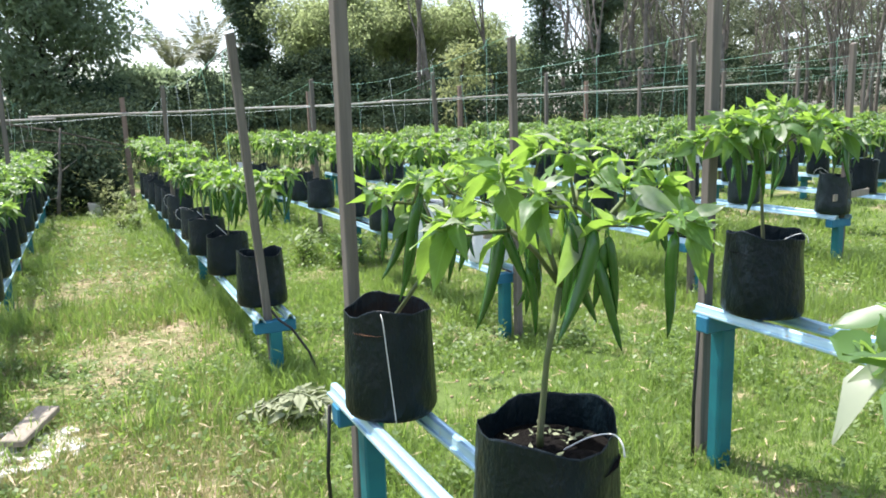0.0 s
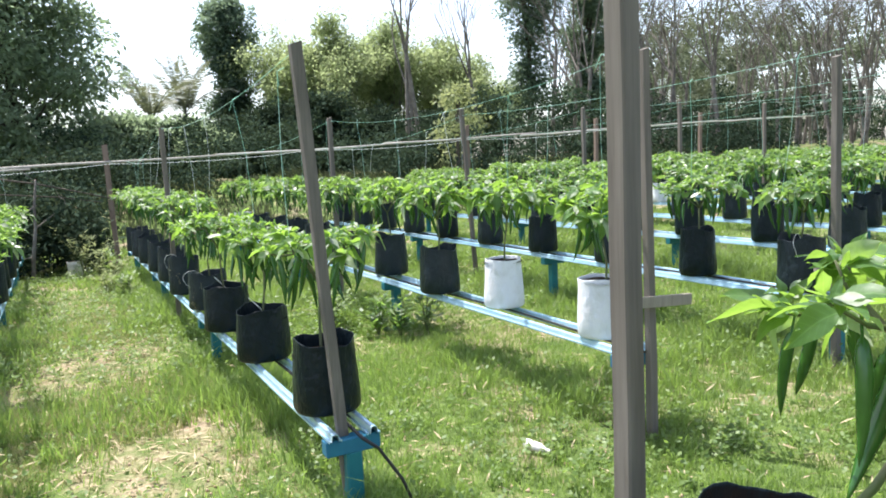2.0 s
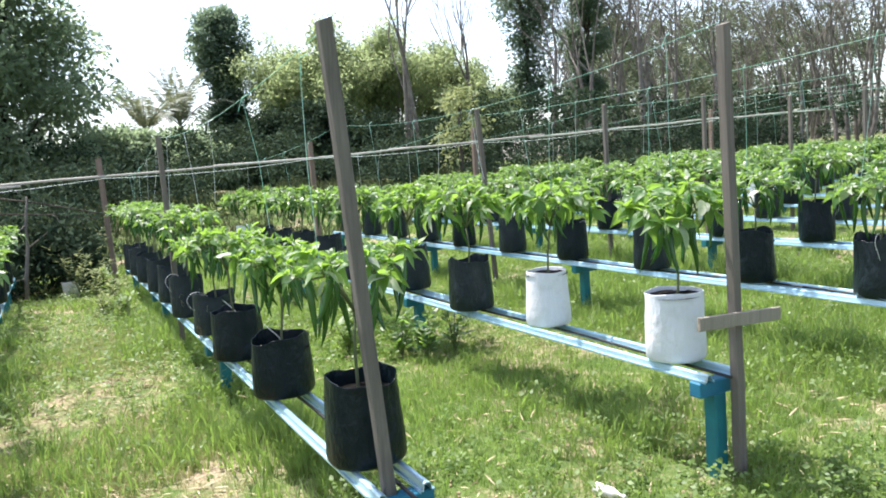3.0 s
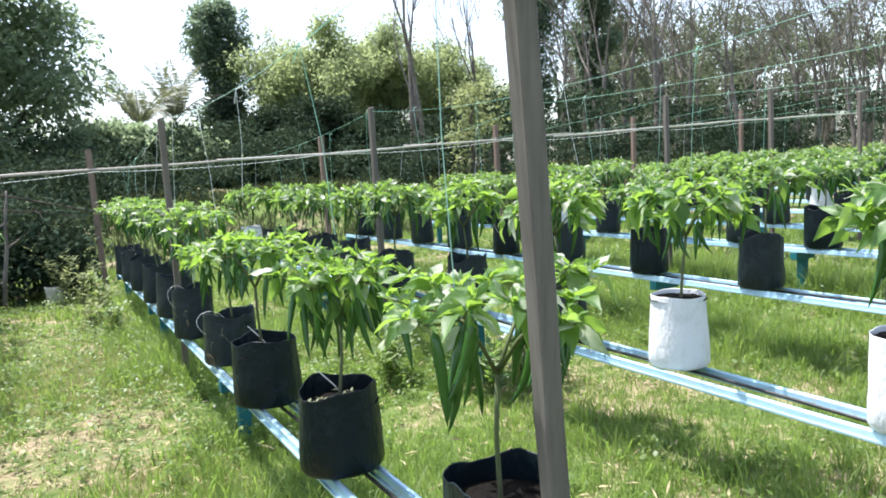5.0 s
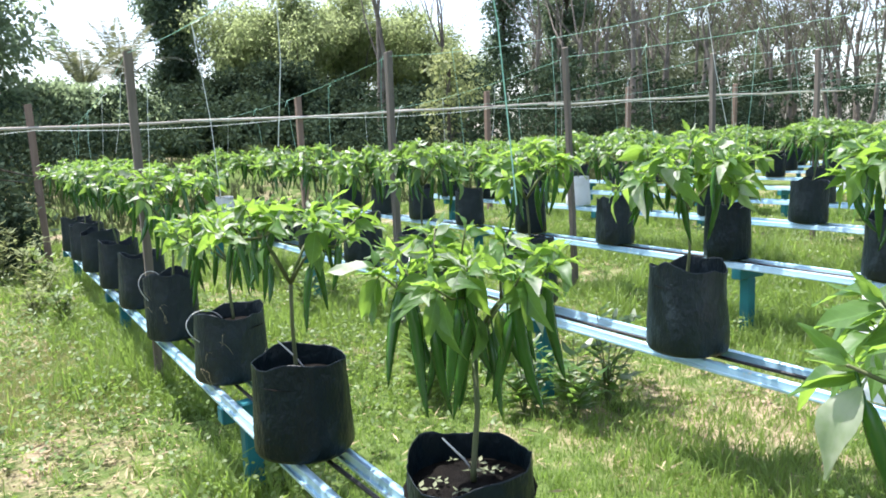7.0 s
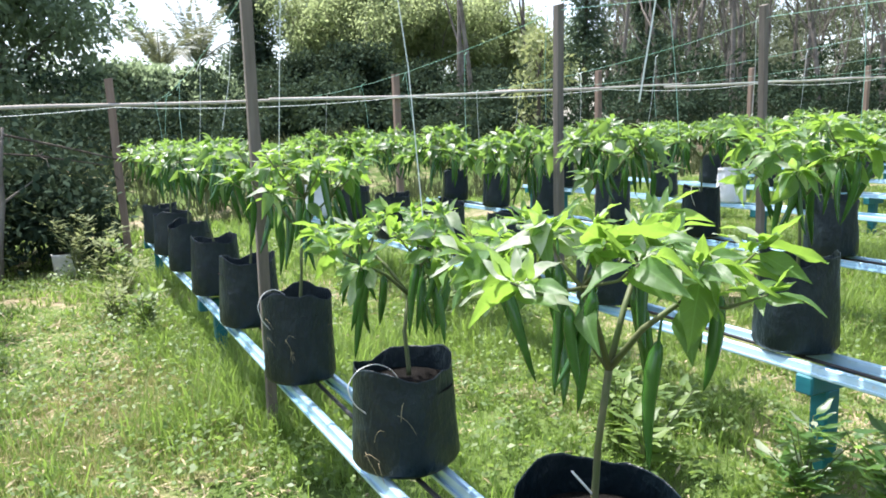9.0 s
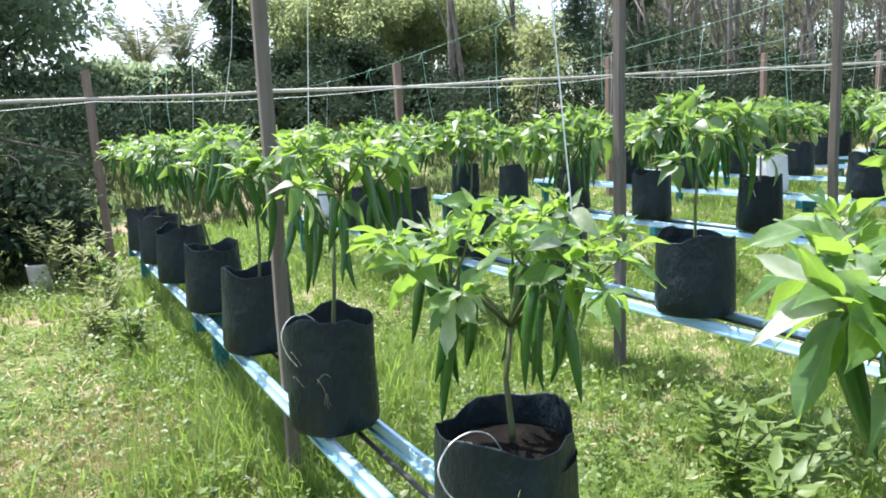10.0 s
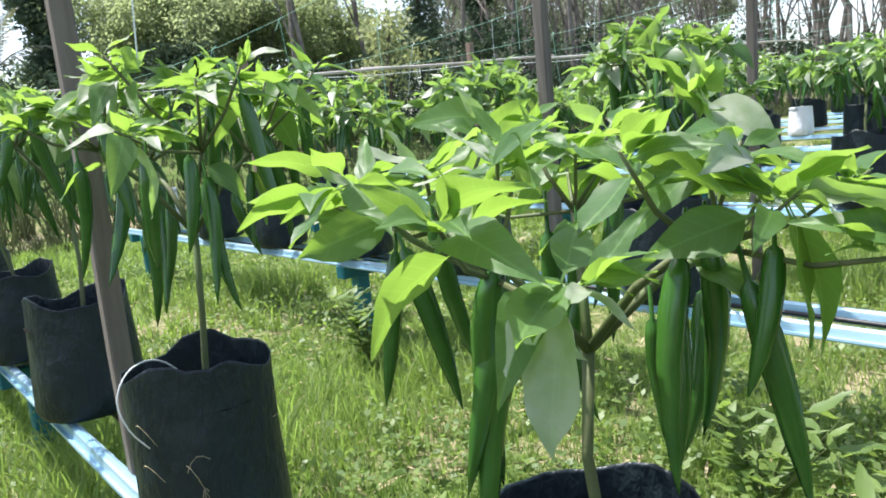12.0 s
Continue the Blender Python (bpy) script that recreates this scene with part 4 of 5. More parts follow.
def coconut_palm(x, y, height, seed):
    rr, r = random.Random(seed), np.random.RandomState(seed)
    ob = thing("coconut_palm", pose(x, y, float(lift(np.array(x), np.array(y)))), "coconut palm with ragged grey-green fronds", "palm tree")
    part("trunk", Shape().tube([(0, 0, 0), (0.1, 0, height * 0.35), (0.12, 0.05, height * 0.68)], [0.17, 0.13, 0.11], 9), MAT_BARK, ob, smooth=True)
    head = Vector((0.12, 0.05, height * 0.68))
    for k in range(10):
        a, e = 6.283 * k / 10 + rr.uniform(-0.2, 0.2), rr.choice((rr.uniform(1.0, 1.5), rr.uniform(0.55, 1.25)))
        out, ln = Vector((math.cos(a), math.sin(a), 0)), rr.uniform(2.1, 2.8)
        pts = []
        for t in (0, 0.2, 0.4, 0.6, 0.8, 1.0):
            ang = e - 1.5 * t * t * (1.2 - e / 2)
            pts.append((pts[-1] + (out * math.cos(ang) + Vector((0, 0, math.sin(ang)))) * ln * 0.2) if pts else head.copy())
        s = Shape().tube(pts, [0.03, 0.026, 0.02, 0.015, 0.01, 0.004], 5)
        side = out.cross(Vector((0, 0, 1)))
        for q in range(64):
            t = 0.1 + 0.88 * q / 64
            i = min(4, int(t * 5))
            c = pts[i].lerp(pts[i + 1], t * 5 - i)
            along = (pts[i + 1] - pts[i]).normalized()
            for sg in (-1, 1):
                d = (side * sg + along * 0.7 + Vector((0, 0, -0.45 + rr.gauss(0, 0.2)))).normalized()
                l, w = 0.42 * math.sin(math.pi * (0.15 + 0.8 * t)) * rr.uniform(0.8, 1.1), along * 0.022
                tip = c + d * l
                m = c + d * l * 0.5
                s.add([c - w * 0.5, m - w, tip, m + w], [(0, 1, 2, 3)])
        part("frond", s, MAT_PALM, ob)


def thicket(name, x0, x1, y0, y1, high, count, seed, mat, label, size=0.16, per=90, clump=1.0, beyond=-90.0):
    """A run of dense shrubs: many clumps of leaves on thin stems."""
    rr, r = random.Random(seed), np.random.RandomState(seed)
    cs, rs = [], []
    for _ in range(count):
        x, y = rr.uniform(x0, x1), rr.uniform(y0, y1)
        if math.degrees(math.atan2(x, y - 1.4)) < beyond:
            continue
        g = float(lift(np.array(x), np.array(y)))
        cs.append((x, y, g + high * rr.random() ** 0.8))
        rs.append(rr.uniform(0.2, 0.5) * min(1.0, high) * clump)
    v, f = leaf_cloud(r, np.array(cs), np.array(rs), per, size, 0.2)
    tagged(new(name, np_mesh(name, v, f, mat)), label, "shrubs", kind="stuff")


def at_bearing(degrees, distance):
    """A place by its bearing from the row direction and its distance, seen from the start of the walk."""
    a = radians(degrees)
    return math.sin(a) * distance, 1.4 + math.cos(a) * distance


# ---- build: ground and benches ----
build_ground()

BENCHES = [("L", -0.59, 3.7, 12.2, 0.30), ("A", 0.82, 3.66, 11.7, 0.30), ("B", 2.17, 3.66, 11.9, 0.39), ("C", 3.66, 3.7, 12.0, 0.42)]
BENCHES += [(k, ROWS_X[k], 3.7, 12.3, RAIL_Z[k]) for k in "DEFGHIJ"]
for k, (row, x, y0, y1, z) in enumerate(BENCHES):
    legs = [y0 + 0.045] + [y0 + 0.045 + 2.62 * j for j in (1, 2, 3) if y0 + 2.62 * j < y1 - 0.3] + [y1 - 0.1]
    bench(x, y0, y1, z, legs, 10 * k)
bench(0.705, -0.9, 2.04, 0.50, (1.95, -0.7), 201)
bench(2.02, -0.5, 1.95, 0.585, (1.9, -0.3), 203)

# ---- build: posts ----
for k, (x, y, h, lx, ly) in enumerate([
        (0.818, 3.745, 1.665, -0.122, -0.09), (0.775, 7.70, 1.62, -0.025, -0.12), (0.702, 2.055, 1.80, 0.0, 0.0),
        (2.225, 3.64, 1.675, -0.04, -0.02), (2.275, 7.86, 1.68, -0.03, -0.05), (3.63, 3.73, 1.68, -0.1, -0.05), (3.80, 7.93, 1.75, -0.14, -0.08),
        (-0.62, 3.62, 1.7, -0.02, 0.0), (-0.6, 7.7, 1.7, 0.02, 0.0), (2.03, 2.0, 1.85, 0.0, 0.0)]):
    wooden_post(x, y, h, (lx, ly), 50 + k)
for k, row in enumerate("DEFGHIJ"):
    wooden_post(ROWS_X[row] + 0.06, 3.76, 1.7 + 0.03 * k + 0.04 * (k % 3), (0.02 * (k % 2), 0), 70 + k)
    wooden_post(ROWS_X[row] + 0.06, 7.78, 1.7 + 0.03 * k + 0.04 * ((k + 1) % 3), (0.0, 0), 80 + k)
for k, x in enumerate((-2.25, 0.65, 3.55, 6.45, 9.4, 12.3)):
    wooden_post(x, 12.36 + 0.12 * k, 1.66 + 0.025 * x, (-0.06 + 0.03 * k, 0.03), 90 + k, 0.07, MAT_RED_WOOD, "reddish-brown timber post carrying the boundary poles")

# ---- build: poles along the far end ----
r = random.Random(3)
for k in range(7):
    x0, x1 = -3.4 + 2.75 * k, -3.4 + 2.75 * k + 3.1
    yy = 12.42 + 0.04 * x0
    pts = [(x0 + (x1 - x0) * t, yy + 0.12 * t + 0.02 * (k % 2), 1.405 + 0.028 * (x0 + (x1 - x0) * t) + 0.012 * math.sin(5 * t + k) + 0.012 * (k % 2)) for t in (0, 0.25, 0.5, 0.75, 1)]
    o = part("boundary_pole", Shape().tube(pts, [0.019, 0.018, 0.017, 0.016, 0.013], 8), MAT_POLE, smooth=True)
    tagged(o, "long bleached wooden pole tied to the boundary posts", "pole", "boundary poles")

rope = Shape()
for x0, x1 in ((-2.25, 0.65), (0.65, 3.55), (3.55, 6.45), (6.45, 9.4), (9.4, 12.3)):
    rope.tube(sag((x0, 12.31 + 0.038 * x0, 1.39 + 0.028 * x0), (x1, 12.31 + 0.038 * x1, 1.39 + 0.028 * x1), 0.05), 0.0028, 5)
tagged(part("boundary_rope", rope, MAT_TWINE_WHITE), "sagging pale rope tied along the boundary posts", "rope")

# ---- build: plants ----
A_ROW = [3.96, 4.9, 5.73, 6.54, 7.31, 8.17, 8.93, 9.75, 10.5, 11.2]
B_ROW = [3.91, 4.82, 5.50, 6.47, 7.32, 8.13, 8.9, 9.65, 10.4, 11.35]
C_ROW = [3.97, 4.74, 5.60, 6.5, 7.38, 8.27, 9.1, 9.9, 10.7, 11.5]
for k, y in enumerate(A_ROW):
    tall = (0.5, 0.46, 0.5, 0.41, 0.56, 0.6, 0.57, 0.58, 0.56, 0.58)[k]
    pepper_plant(pose((0.82, 0.81, 0.8, 0.835, 0.79)[k] if k < 5 else 0.82, y, 0.302), 100 + k, tube=(None, "stick", "stick", "arch", "arch", None, None, None, None, None)[k], paler=k > 2, straws=k in (3, 4), single_leaves=k < 5, spread=(0.26, 0.19, 0.24, 0.28, 0.28, 0.28, 0.28, 0.28, 0.27, 0.27)[k],
                 height=tall, girth=0.92 if k == 4 else 1.1, tall=(0.94, 0.86, 0.88, 0.84)[k] if k < 4 else 0.98, dome=0.12, droop=(0.5, 0.35, 0.3)[k] if k < 3 else 0.5, fruit=1.1 if k in (2, 3) else 1.6, leaf_scale=0.84, shift=(0.0, -0.07 if k == 2 else 0.0), seedlings=k in (1, 4))
for k, (y, h, w, lean) in enumerate(((1.77, 0.45, 0.21, (0.06, -0.12)), (0.99, 0.49, 0.23, (0.05, -0.02)), (0.3, 0.38, 0.2, (0.05, -0.05)), (-0.4, 0.42, 0.22, (0, 0)))):
    pepper_plant(pose(0.68 if k == 1 else 0.705, y, 0.502), 120 + k, tube=("long", "short", "arch", None)[k], tall=(0.93, 0.86, 1.0, 1.0)[k], girth=0.95 if k == 0 else 1.04, coir=k == 0, single_leaves=k < 2, spread=w, height=h, shift=lean, seedlings=k == 1, leaf_scale=0.8, tips=18, fruit=1.4, droop=0.6)
for k, y in enumerate(B_ROW):
    pepper_plant(pose((2.18, 2.2, 2.13, 2.21, 2.14)[k] if k < 5 else 2.17, y, 0.392), 140 + k, paler=k > 1, tall=0.9 if k == 4 else 1.0, white=k in (0, 1, 9), single_leaves=k < 4, spread=0.25, height=0.53, dome=0.3, coir=k == 0, girth=0.97 if k < 2 else 1.07)
for k, y in enumerate((1.74, 0.92, 0.12)):
    pepper_plant(pose(2.02, y, 0.587), 160 + k, single_leaves=k < 1, tall=0.9, tube="short", spread=0.25, height=0.48)

TEMPLATES = [pepper_plant(pose(ROWS_X["C"], C_ROW[k], 0.422), 180 + k, white=False, spread=0.25 + 0.02 * (k % 3), height=0.42 + 0.035 * (k % 3), tube=("arch", None, None, "short", None, "arch", None)[k], paler=k % 2 == 0, fruit=1.2, dome=0.2, droop=0.45, leaf_scale=0.88, tips=28) for k in range(7)]
r = random.Random(8)
spots = [("C", y) for y in C_ROW[7:]] + [("L", 4.0 + 0.8 * k) for k in range(10)]
for row in "DEFGHIJ":
    spots += [(row, 3.83 + 0.78 * k + r.uniform(-0.05, 0.05)) for k in range(11)]
WHITE_SPOTS = [("D", 9.3), ("F", 8.2), ("F", 9.6)]
spots = [q for q in spots if all(q[0] != w[0] or abs(q[1] - w[1]) > 0.4 for w in WHITE_SPOTS)]
white_plant = pepper_plant(pose(ROWS_X["D"], 9.3, RAIL_Z["D"] + 0.002), 195, white=True, spread=0.25, height=0.48, fruit=0.7)
for row, y in WHITE_SPOTS[1:]:
    copy_thing(white_plant, pose(ROWS_X[row], y, RAIL_Z[row] + 0.002, 0, 0, 130 * y))
for row, y in spots:
    pick = r.choice(TEMPLATES)
    z = {"L": 0.302, "C": 0.422}[row] if row in "LC" else RAIL_Z[row] + 0.002
    copy_thing(pick, pose(ROWS_X[row] + r.uniform(-0.01, 0.01), y, z, r.uniform(-2, 2), r.uniform(-2, 2), r.uniform(0, 360)))

# ---- build: twines ----
POST_TOPS = {"L": (-0.64, -0.58), "A": (0.69, 0.75), "B": (2.185, 2.245), "C": (3.53, 3.66)}
for k, row in enumerate("LABCDEFGHIJ"):
    xa, xb = POST_TOPS.get(row, (ROWS_X[row] + 0.07, ROWS_X[row] + 0.08))
    xc, up = ROWS_X[row] + 0.05, 0.0 if row == "A" else 0.02 * ROWS_X[row]
    anchors = [(xa, 3.64, 1.64 + up), (xb, 7.6 if row == "A" else 7.8, 1.61 + up), (xc, 12.36 + 0.04 * xc, 1.41 + 0.028 * xc)]
    step = 0.8 if row in "LABC" else 1.6
    drops = [(3.9 + step * j, 0.95 + 0.1 * ((j * 7) % 3)) for j in range(int(8.6 / step))]
    trellis(ROWS_X[row], anchors, drops, 300 + k, 0.0012 if row in "LAB" else 0.0016)

# ---- build: trees ----
x, y = at_bearing(-2, 24)
leafy_tree("broadleaf_tree", x, y, 7.6, 4.6, 1, MAT_CROWN_HAZY, "large bushy green tree behind the field", 150, 270, 0.17, 0.16, 0.08)
x, y = at_bearing(-13, 25)
leafy_tree("broadleaf_tree", x, y, 8.0, 5.0, 2, MAT_CROWN_HAZY, "large bushy green tree behind the field", 120, 260, 0.17, 0.16, 0.08)
x, y = at_bearing(4.6, 25)
leafy_tree("broadleaf_tree", x, y, 2.3, 2.8, 3, MAT_CROWN_HAZY, "low spreading green tree behind the field", 80, 230, 0.14, 0.12, 0.08)
x, y = at_bearing(6.4, 29)
coconut_palm(x, y, 3.6, 4)
x, y = at_bearing(8.7, 31)
coconut_palm(x, y, 4.1, 5)
x, y = at_bearing(8.6, 27)
leafy_tree("broadleaf_tree", x, y, 1.9, 3.2, 8, MAT_CROWN_HAZY, "low spreading green tree behind the field", 80, 230, 0.14, 0.12, 0.08)
x, y = at_bearing(12.2, 32)
leafy_tree("dark_tree", x, y, 7.2, 2.5, 6, MAT_DARK_CROWN_HAZY, "tall dark narrow tree wrapped in creepers", 130, 260, 0.16, 0.16, 0.05, shape="column")
for k, (b, dist, h, w) in enumerate(((16.6, 31, 5.9, 4.4), (20, 30, 6.0, 4.6), (23.8, 32, 6.2, 4.6), (28, 33, 5.8, 4.4), (31.5, 35, 4.4, 4.0))):
    x, y = at_bearing(b, dist)
    bamboo_clump(x, y, h, w, 10 + k)
# dark bushes added to stand in for the shade under the bamboo
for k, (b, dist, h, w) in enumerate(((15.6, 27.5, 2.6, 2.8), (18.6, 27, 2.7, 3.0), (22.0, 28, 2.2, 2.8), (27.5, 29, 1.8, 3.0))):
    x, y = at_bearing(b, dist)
    leafy_tree("dark_bush", x, y, h, w, 70 + k, MAT_SCRUB_SHADED, "dense dark bush added for the shade under the bamboo", 70, 210, 0.14, 0.1, 0.05)
for k, (b, dist, h) in enumerate(((25.0, 25, 10.0), (26.2, 25.4, 10.4), (25.7, 26, 9.4), (31, 30, 8.0), (19, 36, 9.5), (29, 36, 9.0))):
    x, y = at_bearing(b, dist)
    bare_tree(x, y, h, 20 + k, 0.15, "tall thin leafless tree with dark twigs", 0.26)
x, y = at_bearing(29, 19)
leafy_tree("small_tree", x, y, 2.3, 1.7, 30, MAT_YELLOW, "small tree with pale yellow-green leaves", 30, 42, 0.12, 0.06, 0.25)
for k, (b, dist, h, w) in enumerate(((34.6, 33, 10.2, 3.6), (38.8, 34, 9.8, 2.6))):
    x, y = at_bearing(b, dist)
    leafy_tree("dark_tree", x, y, h, w, 32 + k, MAT_DARK_CROWN_HAZY, "tall dark tree with a narrow crown", 85, 200, 0.16, 0.15, 0.1, shape="column")
r = random.Random(5)
bare_templates = [bare_tree(*at_bearing(42 + 5.5 * k, 27 + 2 * (k % 3)), 8.6 + 0.5 * (k % 3), 40 + k, 0.8) for k in range(6)]
for k in range(170):
    b, dist = r.uniform(36, 85), r.uniform(25, 52)
    x, y = at_bearing(b, dist)
    copy_thing(r.choice(bare_templates), pose(x, y, float(lift(np.array(x), np.array(y))) - 0.05, r.uniform(-5, 5), r.uniform(-5, 5), r.uniform(0, 360)))
# undergrowth, hedge and bushes have the trees' shade in their leaf colour
thicket("undergrowth", -9, 14, 23, 37, 1.9, 560, 61, MAT_SCRUB_SHADED, "undergrowth below the trees, coloured dark for shade", 0.14, 95)
thicket("undergrowth", 12, 48, 16, 40, 2.2, 620, 62, MAT_SCRUB_SHADED, "undergrowth below the bare trees, coloured dark green for shade", 0.14, 80)
thicket("far_woods", 20, 62, 32, 60, 9.0, 1250, 64, MAT_FAR, "hazy grey-brown far woods", 0.26, 110, 2.4, 37.5)
thicket("hedge", -5, 22, 17.2, 20.5, 1.1, 330, 65, MAT_SCRUB_SHADED, "scrub along the top of the bank, coloured dark for shade", 0.11, 90)
thicket("dark_bushes", -2.8, 0.4, 12.4, 14.4, 1.15, 170, 63, MAT_SCRUB_SHADED, "leafy bushes at the end of the path, coloured dark for shade", 0.1, 110)

# ---- build: small things ----
def black_pipe(points, label="thin black irrigation pipe lying along the bench"):
    o = part("irrigation_pipe", Shape().tube(points, 0.0065, 6), MAT_PIPE, smooth=True)
    tagged(o, label, "pipe", "irrigation pipes")


r = random.Random(12)
for x, y0, y1, z in ((0.83, 3.6, 11.6, 0.288), (2.17, 3.62, 11.8, 0.378), (3.67, 3.66, 11.9, 0.408)):
    pts = [(x + 0.015 * math.sin(1.7 * y), y, z + 0.004 * math.sin(3 * y)) for y in (y0 + (y1 - y0) * k / 24 for k in range(25))]
    black_pipe(([(x + 0.17, y0 - 0.1, -0.04), (x + 0.12, y0 - 0.05, 0.12), (x + 0.05, y0 - 0.01, 0.24)] if x < 1 else []) + pts)
black_pipe([(0.62, 2.1, -0.05), (0.61, 2.09, 0.2), (0.62, 2.07, 0.42)], "black pipe rising from the grass beside a bench leg")
black_pipe([(1.955, 1.96, -0.05), (1.95, 1.96, 0.2), (1.955, 1.95, 0.53)], "black pipe rising from the grass beside a bench leg")


def nailed_board(x, y, z, length, tilt):
    """A short board nailed across a post."""
    s = Shape().box((0, 0, 0), (length, 0.018, 0.05), bevel=0.002)
    s.tube([(0, -0.007, 0.006), (0, -0.0105, 0.006)], 0.004, 6)
    o = part("board", s, MAT_BOARD)
    o.matrix_basis = pose(x, y, z, 0, tilt, 4)
    tagged(o, "short weathered board nailed across a post", "board", "boards on posts")


nailed_board(2.21, 3.605, 0.595, 0.47, 4.5)
nailed_board(3.57, 3.68, 0.60, 0.42, 1)
nailed_board(5.18, 3.727, 0.60, 0.42, -3)

# plank and pale rubble by the path
o = part("plank", Shape().box((0, 0, 0.02), (0.10, 0.34, 0.03), bevel=0.004), MAT_BOARD)
o.matrix_basis = pose(-0.29, 3.52, -0.02, 3, 2, -22)
tagged(o, "short weathered plank lying on pale rubble", "plank")
s = Shape()
rr = random.Random(4)
for _ in range(110):
    a, q = rr.uniform(0, 6.283), rr.random() ** 0.6
    s.box((0.36 * q * math.cos(a), 0.24 * q * math.sin(a), 0.012), (rr.uniform(0.03, 0.09), rr.uniform(0.03, 0.08), rr.uniform(0.01, 0.03)), Euler((rr.uniform(-0.3, 0.3), rr.uniform(-0.3, 0.3), rr.uniform(0, 3))).to_matrix(), 0.003)
o = part("rubble", s, MAT_PAPER)
o.matrix_basis = pose(-0.42, 3.4, float(lift(np.array(-0.42), np.array(3.4))))
tagged(o, "patch of pale broken rubble in the grass", "rubble", kind="stuff")

# white bottle lying in the grass
s = Shape().tube([(0, 0, 0), (0.004, 0, 0), (0.01, 0, 0), (0.09, 0, 0), (0.115, 0, 0), (0.125, 0, 0), (0.14, 0, 0)], [0.012, 0.024, 0.027, 0.027, 0.016, 0.011, 0.011], 14)
bottle = part("bottle", s, MAT_PAPER, smooth=True)
bottle.matrix_basis = pose(1.68, 3.86, -0.01, 0, 6, -66) @ Matrix.Diagonal((0.85, 0.85, 0.85, 1))
tagged(bottle, "small white plastic bottle lying in the grass", "bottle")
part("cap", Shape().tube([(0.139, 0, 0), (0.14, 0, 0), (0.153, 0, 0), (0.154, 0, 0)], [0.006, 0.0125, 0.0125, 0.009], 12), MAT_PAPER, bottle, "white screw cap", smooth=True)


def cut_frond(x, y, z, turn, length, seed):
    """A wilted cut branch with narrow paired leaves."""
    rr = random.Random(seed)
    pts = [Vector((length * t, 0.06 * math.sin(3 * t + seed), 0.03 + 0.05 * math.sin(3.1 * t))) for t in (0, 0.25, 0.5, 0.75, 1.0)]
    ob = thing("cut_branch", pose(x, y, z, 0, 0, turn), "wilted cut branch with pale green leaves in the grass", "branch", "cut branches in the grass")
    part("twig", Shape().tube(pts, [0.006, 0.005, 0.004, 0.003, 0.002], 5), MAT_STEM, ob)
    for k in range(24):
        t = 0.12 + 0.85 * k / 24
        i = min(3, int(t * 4))
        c = pts[i].lerp(pts[i + 1], t * 4 - i)
        d = Vector((rr.uniform(0.2, 0.9), 1 if k % 2 else -1, rr.uniform(-0.3, 0.45))).normalized()
        o = part("leaf", WILT_MESHES[k % 3], None, ob)
        o.matrix_basis = leaf_pose(c, d, Vector((0, 0, 1)), rr.gauss(0, 0.6), rr.uniform(0.07, 0.13))


WILT_MESHES = [leaf_template(bend, 0.11, 30 + k).mesh("leaf", MAT_WILT, True) for k, bend in enumerate((0.2, 0.35, 0.1))]
for k, (x, y, turn) in enumerate(((0.54, 3.25, -30), (0.66, 3.2, -62), (0.6, 3.12, -8), (0.74, 3.22, -95), (0.66, 3.12, -40))):
    cut_frond(x, y, -0.038 + 0.018 * k, turn, 0.30 + 0.03 * (k % 3), 400 + k)


def tall_weed(x, y, height, seed, mat, label="tall leafy weed growing beside a bench"):
    """A branching weed with many small pointed leaves."""
    rr = random.Random(seed)
    ob = thing("tall_weed", pose(x, y, float(lift(np.array(x), np.array(y)))), label, "weed", "tall weeds")
    cs, ds, sizes = [], [], []
    for k in range(6):
        a, reach = rr.uniform(0, 6.283), rr.uniform(0.08, 0.5)
        end = Vector((math.cos(a) * reach * height, math.sin(a) * reach * height, height * rr.uniform(0.7, 1.0)))
        pts = [Vector((0, 0, 0)), Vector((end.x * 0.3, end.y * 0.3, end.z * 0.5)), end]
        part("stalk", Shape().tube(pts, [0.004, 0.003, 0.0015], 5), MAT_STEM, ob)
        for q in range(17):
            t = 0.2 + 0.8 * rr.random()
            p = pts[0].lerp(pts[1], 2 * t) if t < 0.5 else pts[1].lerp(pts[2], 2 * t - 1)
            e = rr.uniform(0, 6.283)
            cs.append(tuple(p))
            ds.append((math.cos(e), math.sin(e), rr.uniform(-0.2, 0.5)))
            sizes.append(rr.uniform(0.06, 0.12))
    n = len(cs)
    axes = frames_along(np.array(ds), np.tile([0.0, 0.0, 1.0], (n, 1)), np.zeros(n))
    v, f = scatter(LEAF_V[2], LEAF_F, np.array(cs), axes, np.array(sizes))
    tagged(part("foliage", np_mesh("foliage", v, f, mat), None, ob), "small pointed leaves", kind="stuff")
    return ob


tall_weed(2.05, 6.0, 0.34, 1, MAT_LEAF_MASS)
tall_weed(1.98, 6.24, 0.3, 4, MAT_LEAF_MASS)
tall_weed(2.28, 6.05, 0.44, 2, MAT_LEAF_MASS)
tall_weed(1.95, 8.6, 0.35, 3, MAT_WEED)
tall_weed(0.35, 11.6, 0.55, 6, MAT_YELLOW, "pale yellow-green weed at the end of the path")
tall_weed(0.2, 11.9, 0.62, 11, MAT_YELLOW, "pale yellow-green weed at the end of the path")
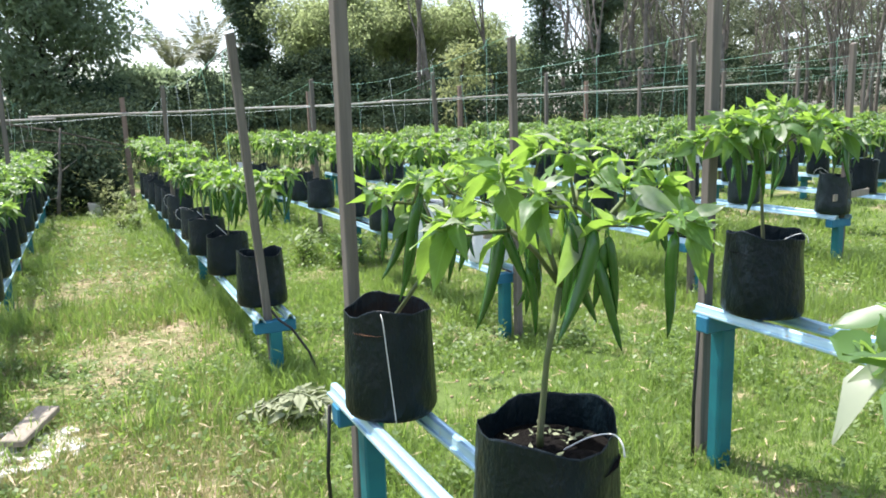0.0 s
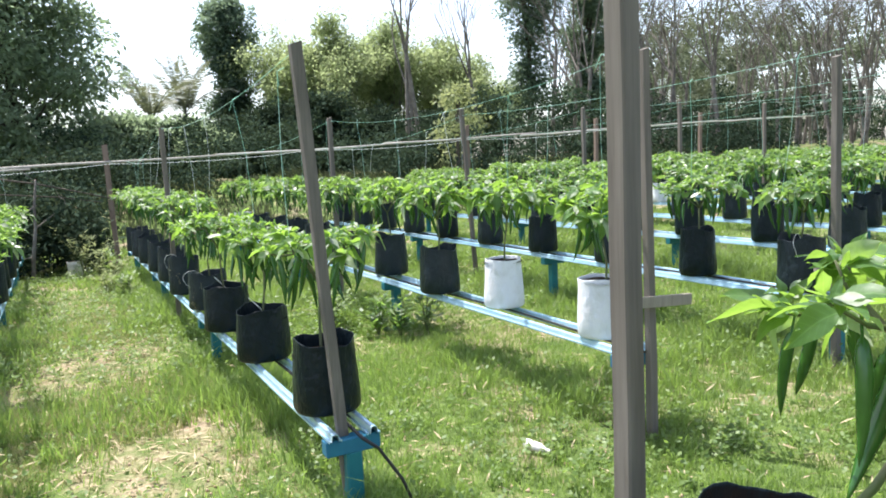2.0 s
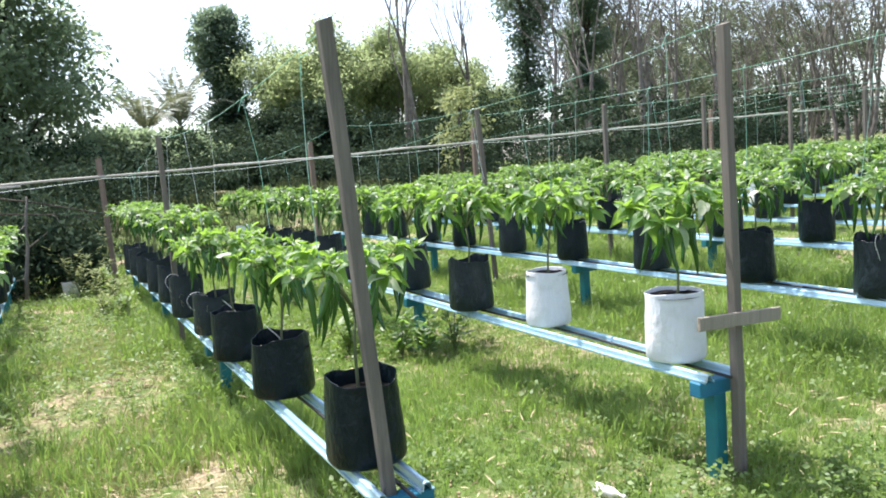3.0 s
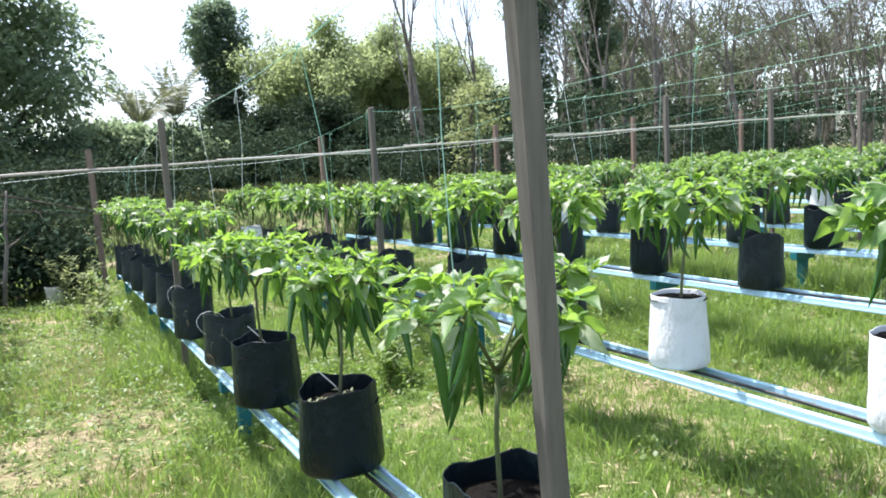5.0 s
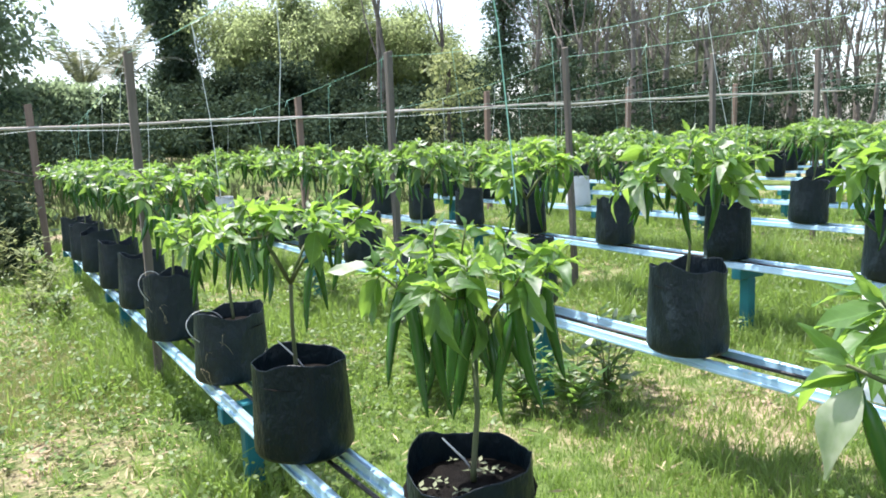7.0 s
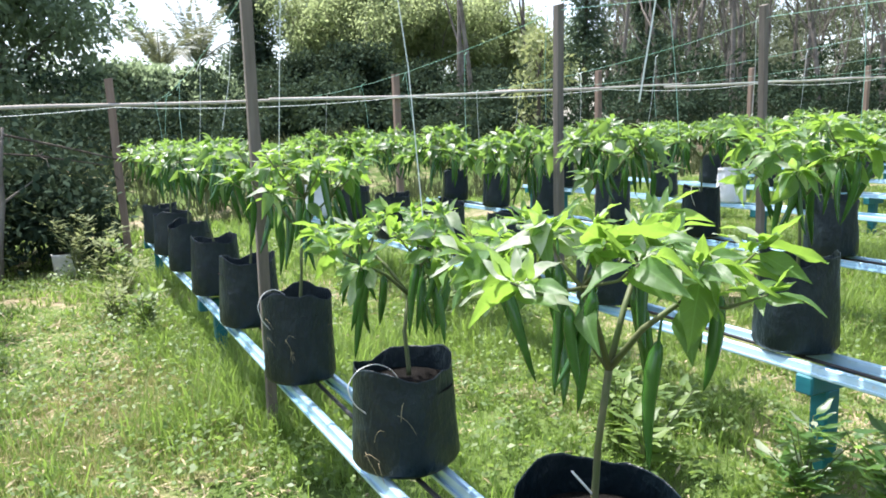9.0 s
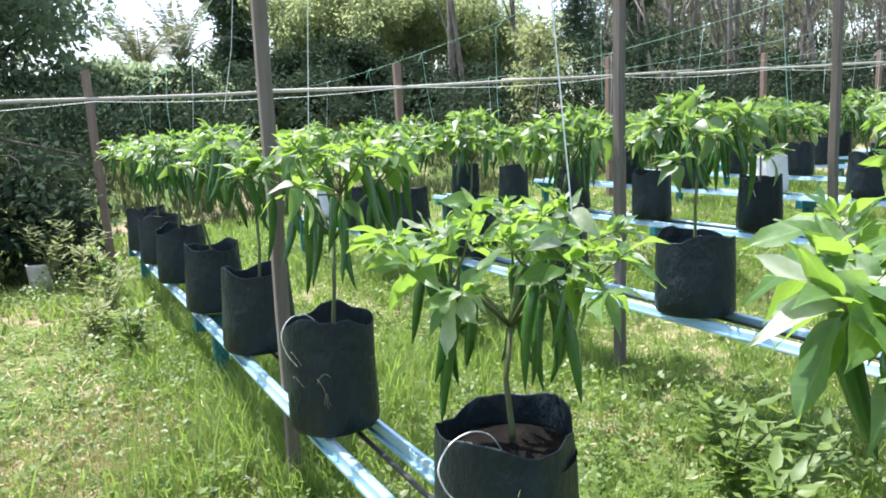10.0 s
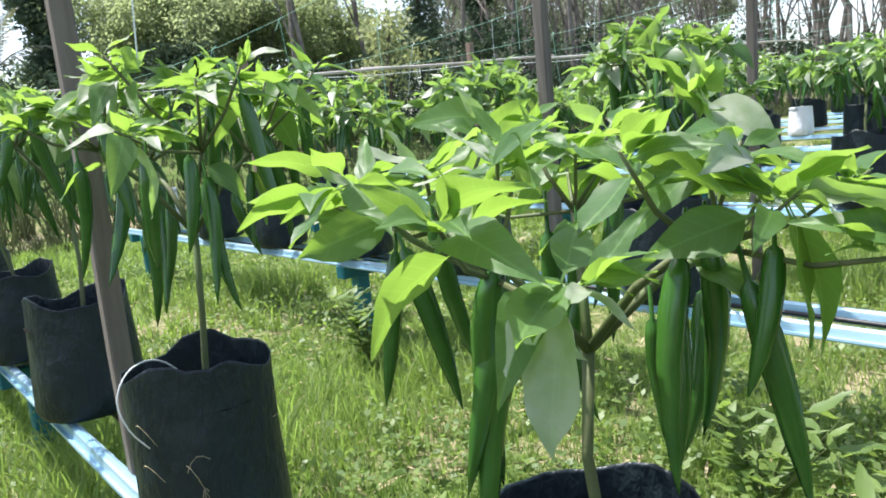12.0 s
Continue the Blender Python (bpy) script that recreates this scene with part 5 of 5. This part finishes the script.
for k, (x, y, h) in enumerate(((0.46, 10.6, 0.36), (0.36, 10.1, 0.28), (0.5, 9.6, 0.3), (1.74, 6.65, 0.32), (1.84, 6.9, 0.34))):
    tall_weed(x, y, h, 20 + k, MAT_YELLOW if k < 2 else MAT_WEED)
tall_weed(0.5, 11.3, 0.42, 7, MAT_WEED)
# pale bucket with a young plant at the end of the path
bucket = part("bucket", Shape().tube([(0, 0, 0), (0, 0, 0.005), (0, 0, 0.2), (0, 0, 0.215), (0, 0, 0.215), (0, 0, 0.16)], [0.07, 0.085, 0.1, 0.105, 0.094, 0.089], 20), MAT_PAPER, smooth=True)
bucket.matrix_basis = pose(0.1, 12.25, float(lift(np.array(0.1), np.array(12.25))))
tagged(bucket, "pale plastic bucket standing in the weeds", "bucket")
tall_weed(0.16, 12.3, 0.66, 9, MAT_YELLOW, "young plant with pale yellow-green leaves beside a bucket")



def dead_branch(points, radius, seed):
    """A crooked dead branch with a few broken twigs."""
    rr, o = random.Random(seed), Vector(points[0])
    pts = [Vector(p) - o for p in points]
    ob = thing("dead_branch", Matrix.Translation(o), "crooked brown dead branch leaning among dark bushes", "branch", "dead branches by the boundary")
    n = len(pts)
    part("limb", Shape().tube(pts, [radius * (1 - 0.6 * k / (n - 1)) for k in range(n)], 7), MAT_BARK_DARK if seed % 2 else MAT_BARK, ob, smooth=True)
    for _ in range(4):
        k = rr.randrange(1, n)
        end = pts[k] + Vector((rr.uniform(-0.25, 0.25), rr.uniform(-0.1, 0.1), rr.uniform(-0.1, 0.25)))
        part("twig", Shape().tube([pts[k], pts[k].lerp(end, 0.5) + Vector((0.02, 0, 0.015)), end], [radius * 0.4, radius * 0.3, radius * 0.15], 5), MAT_BARK, ob)


dead_branch([(-1.7, 12.25, 1.3), (-0.9, 12.2, 1.32), (-0.25, 12.2, 1.19), (0.3, 12.2, 1.04), (0.66, 12.2, 0.93)], 0.018, 1)
dead_branch([(-1.5, 12.3, 0.95), (-0.7, 12.25, 1.08), (0.0, 12.25, 1.0), (0.5, 12.3, 0.9)], 0.013, 3)
dead_branch([(-0.4, 12.15, -0.1), (-0.37, 12.15, 0.25), (-0.31, 12.17, 0.62), (-0.3, 12.18, 0.9), (-0.25, 12.2, 1.25)], 0.03, 2)

build_grass()
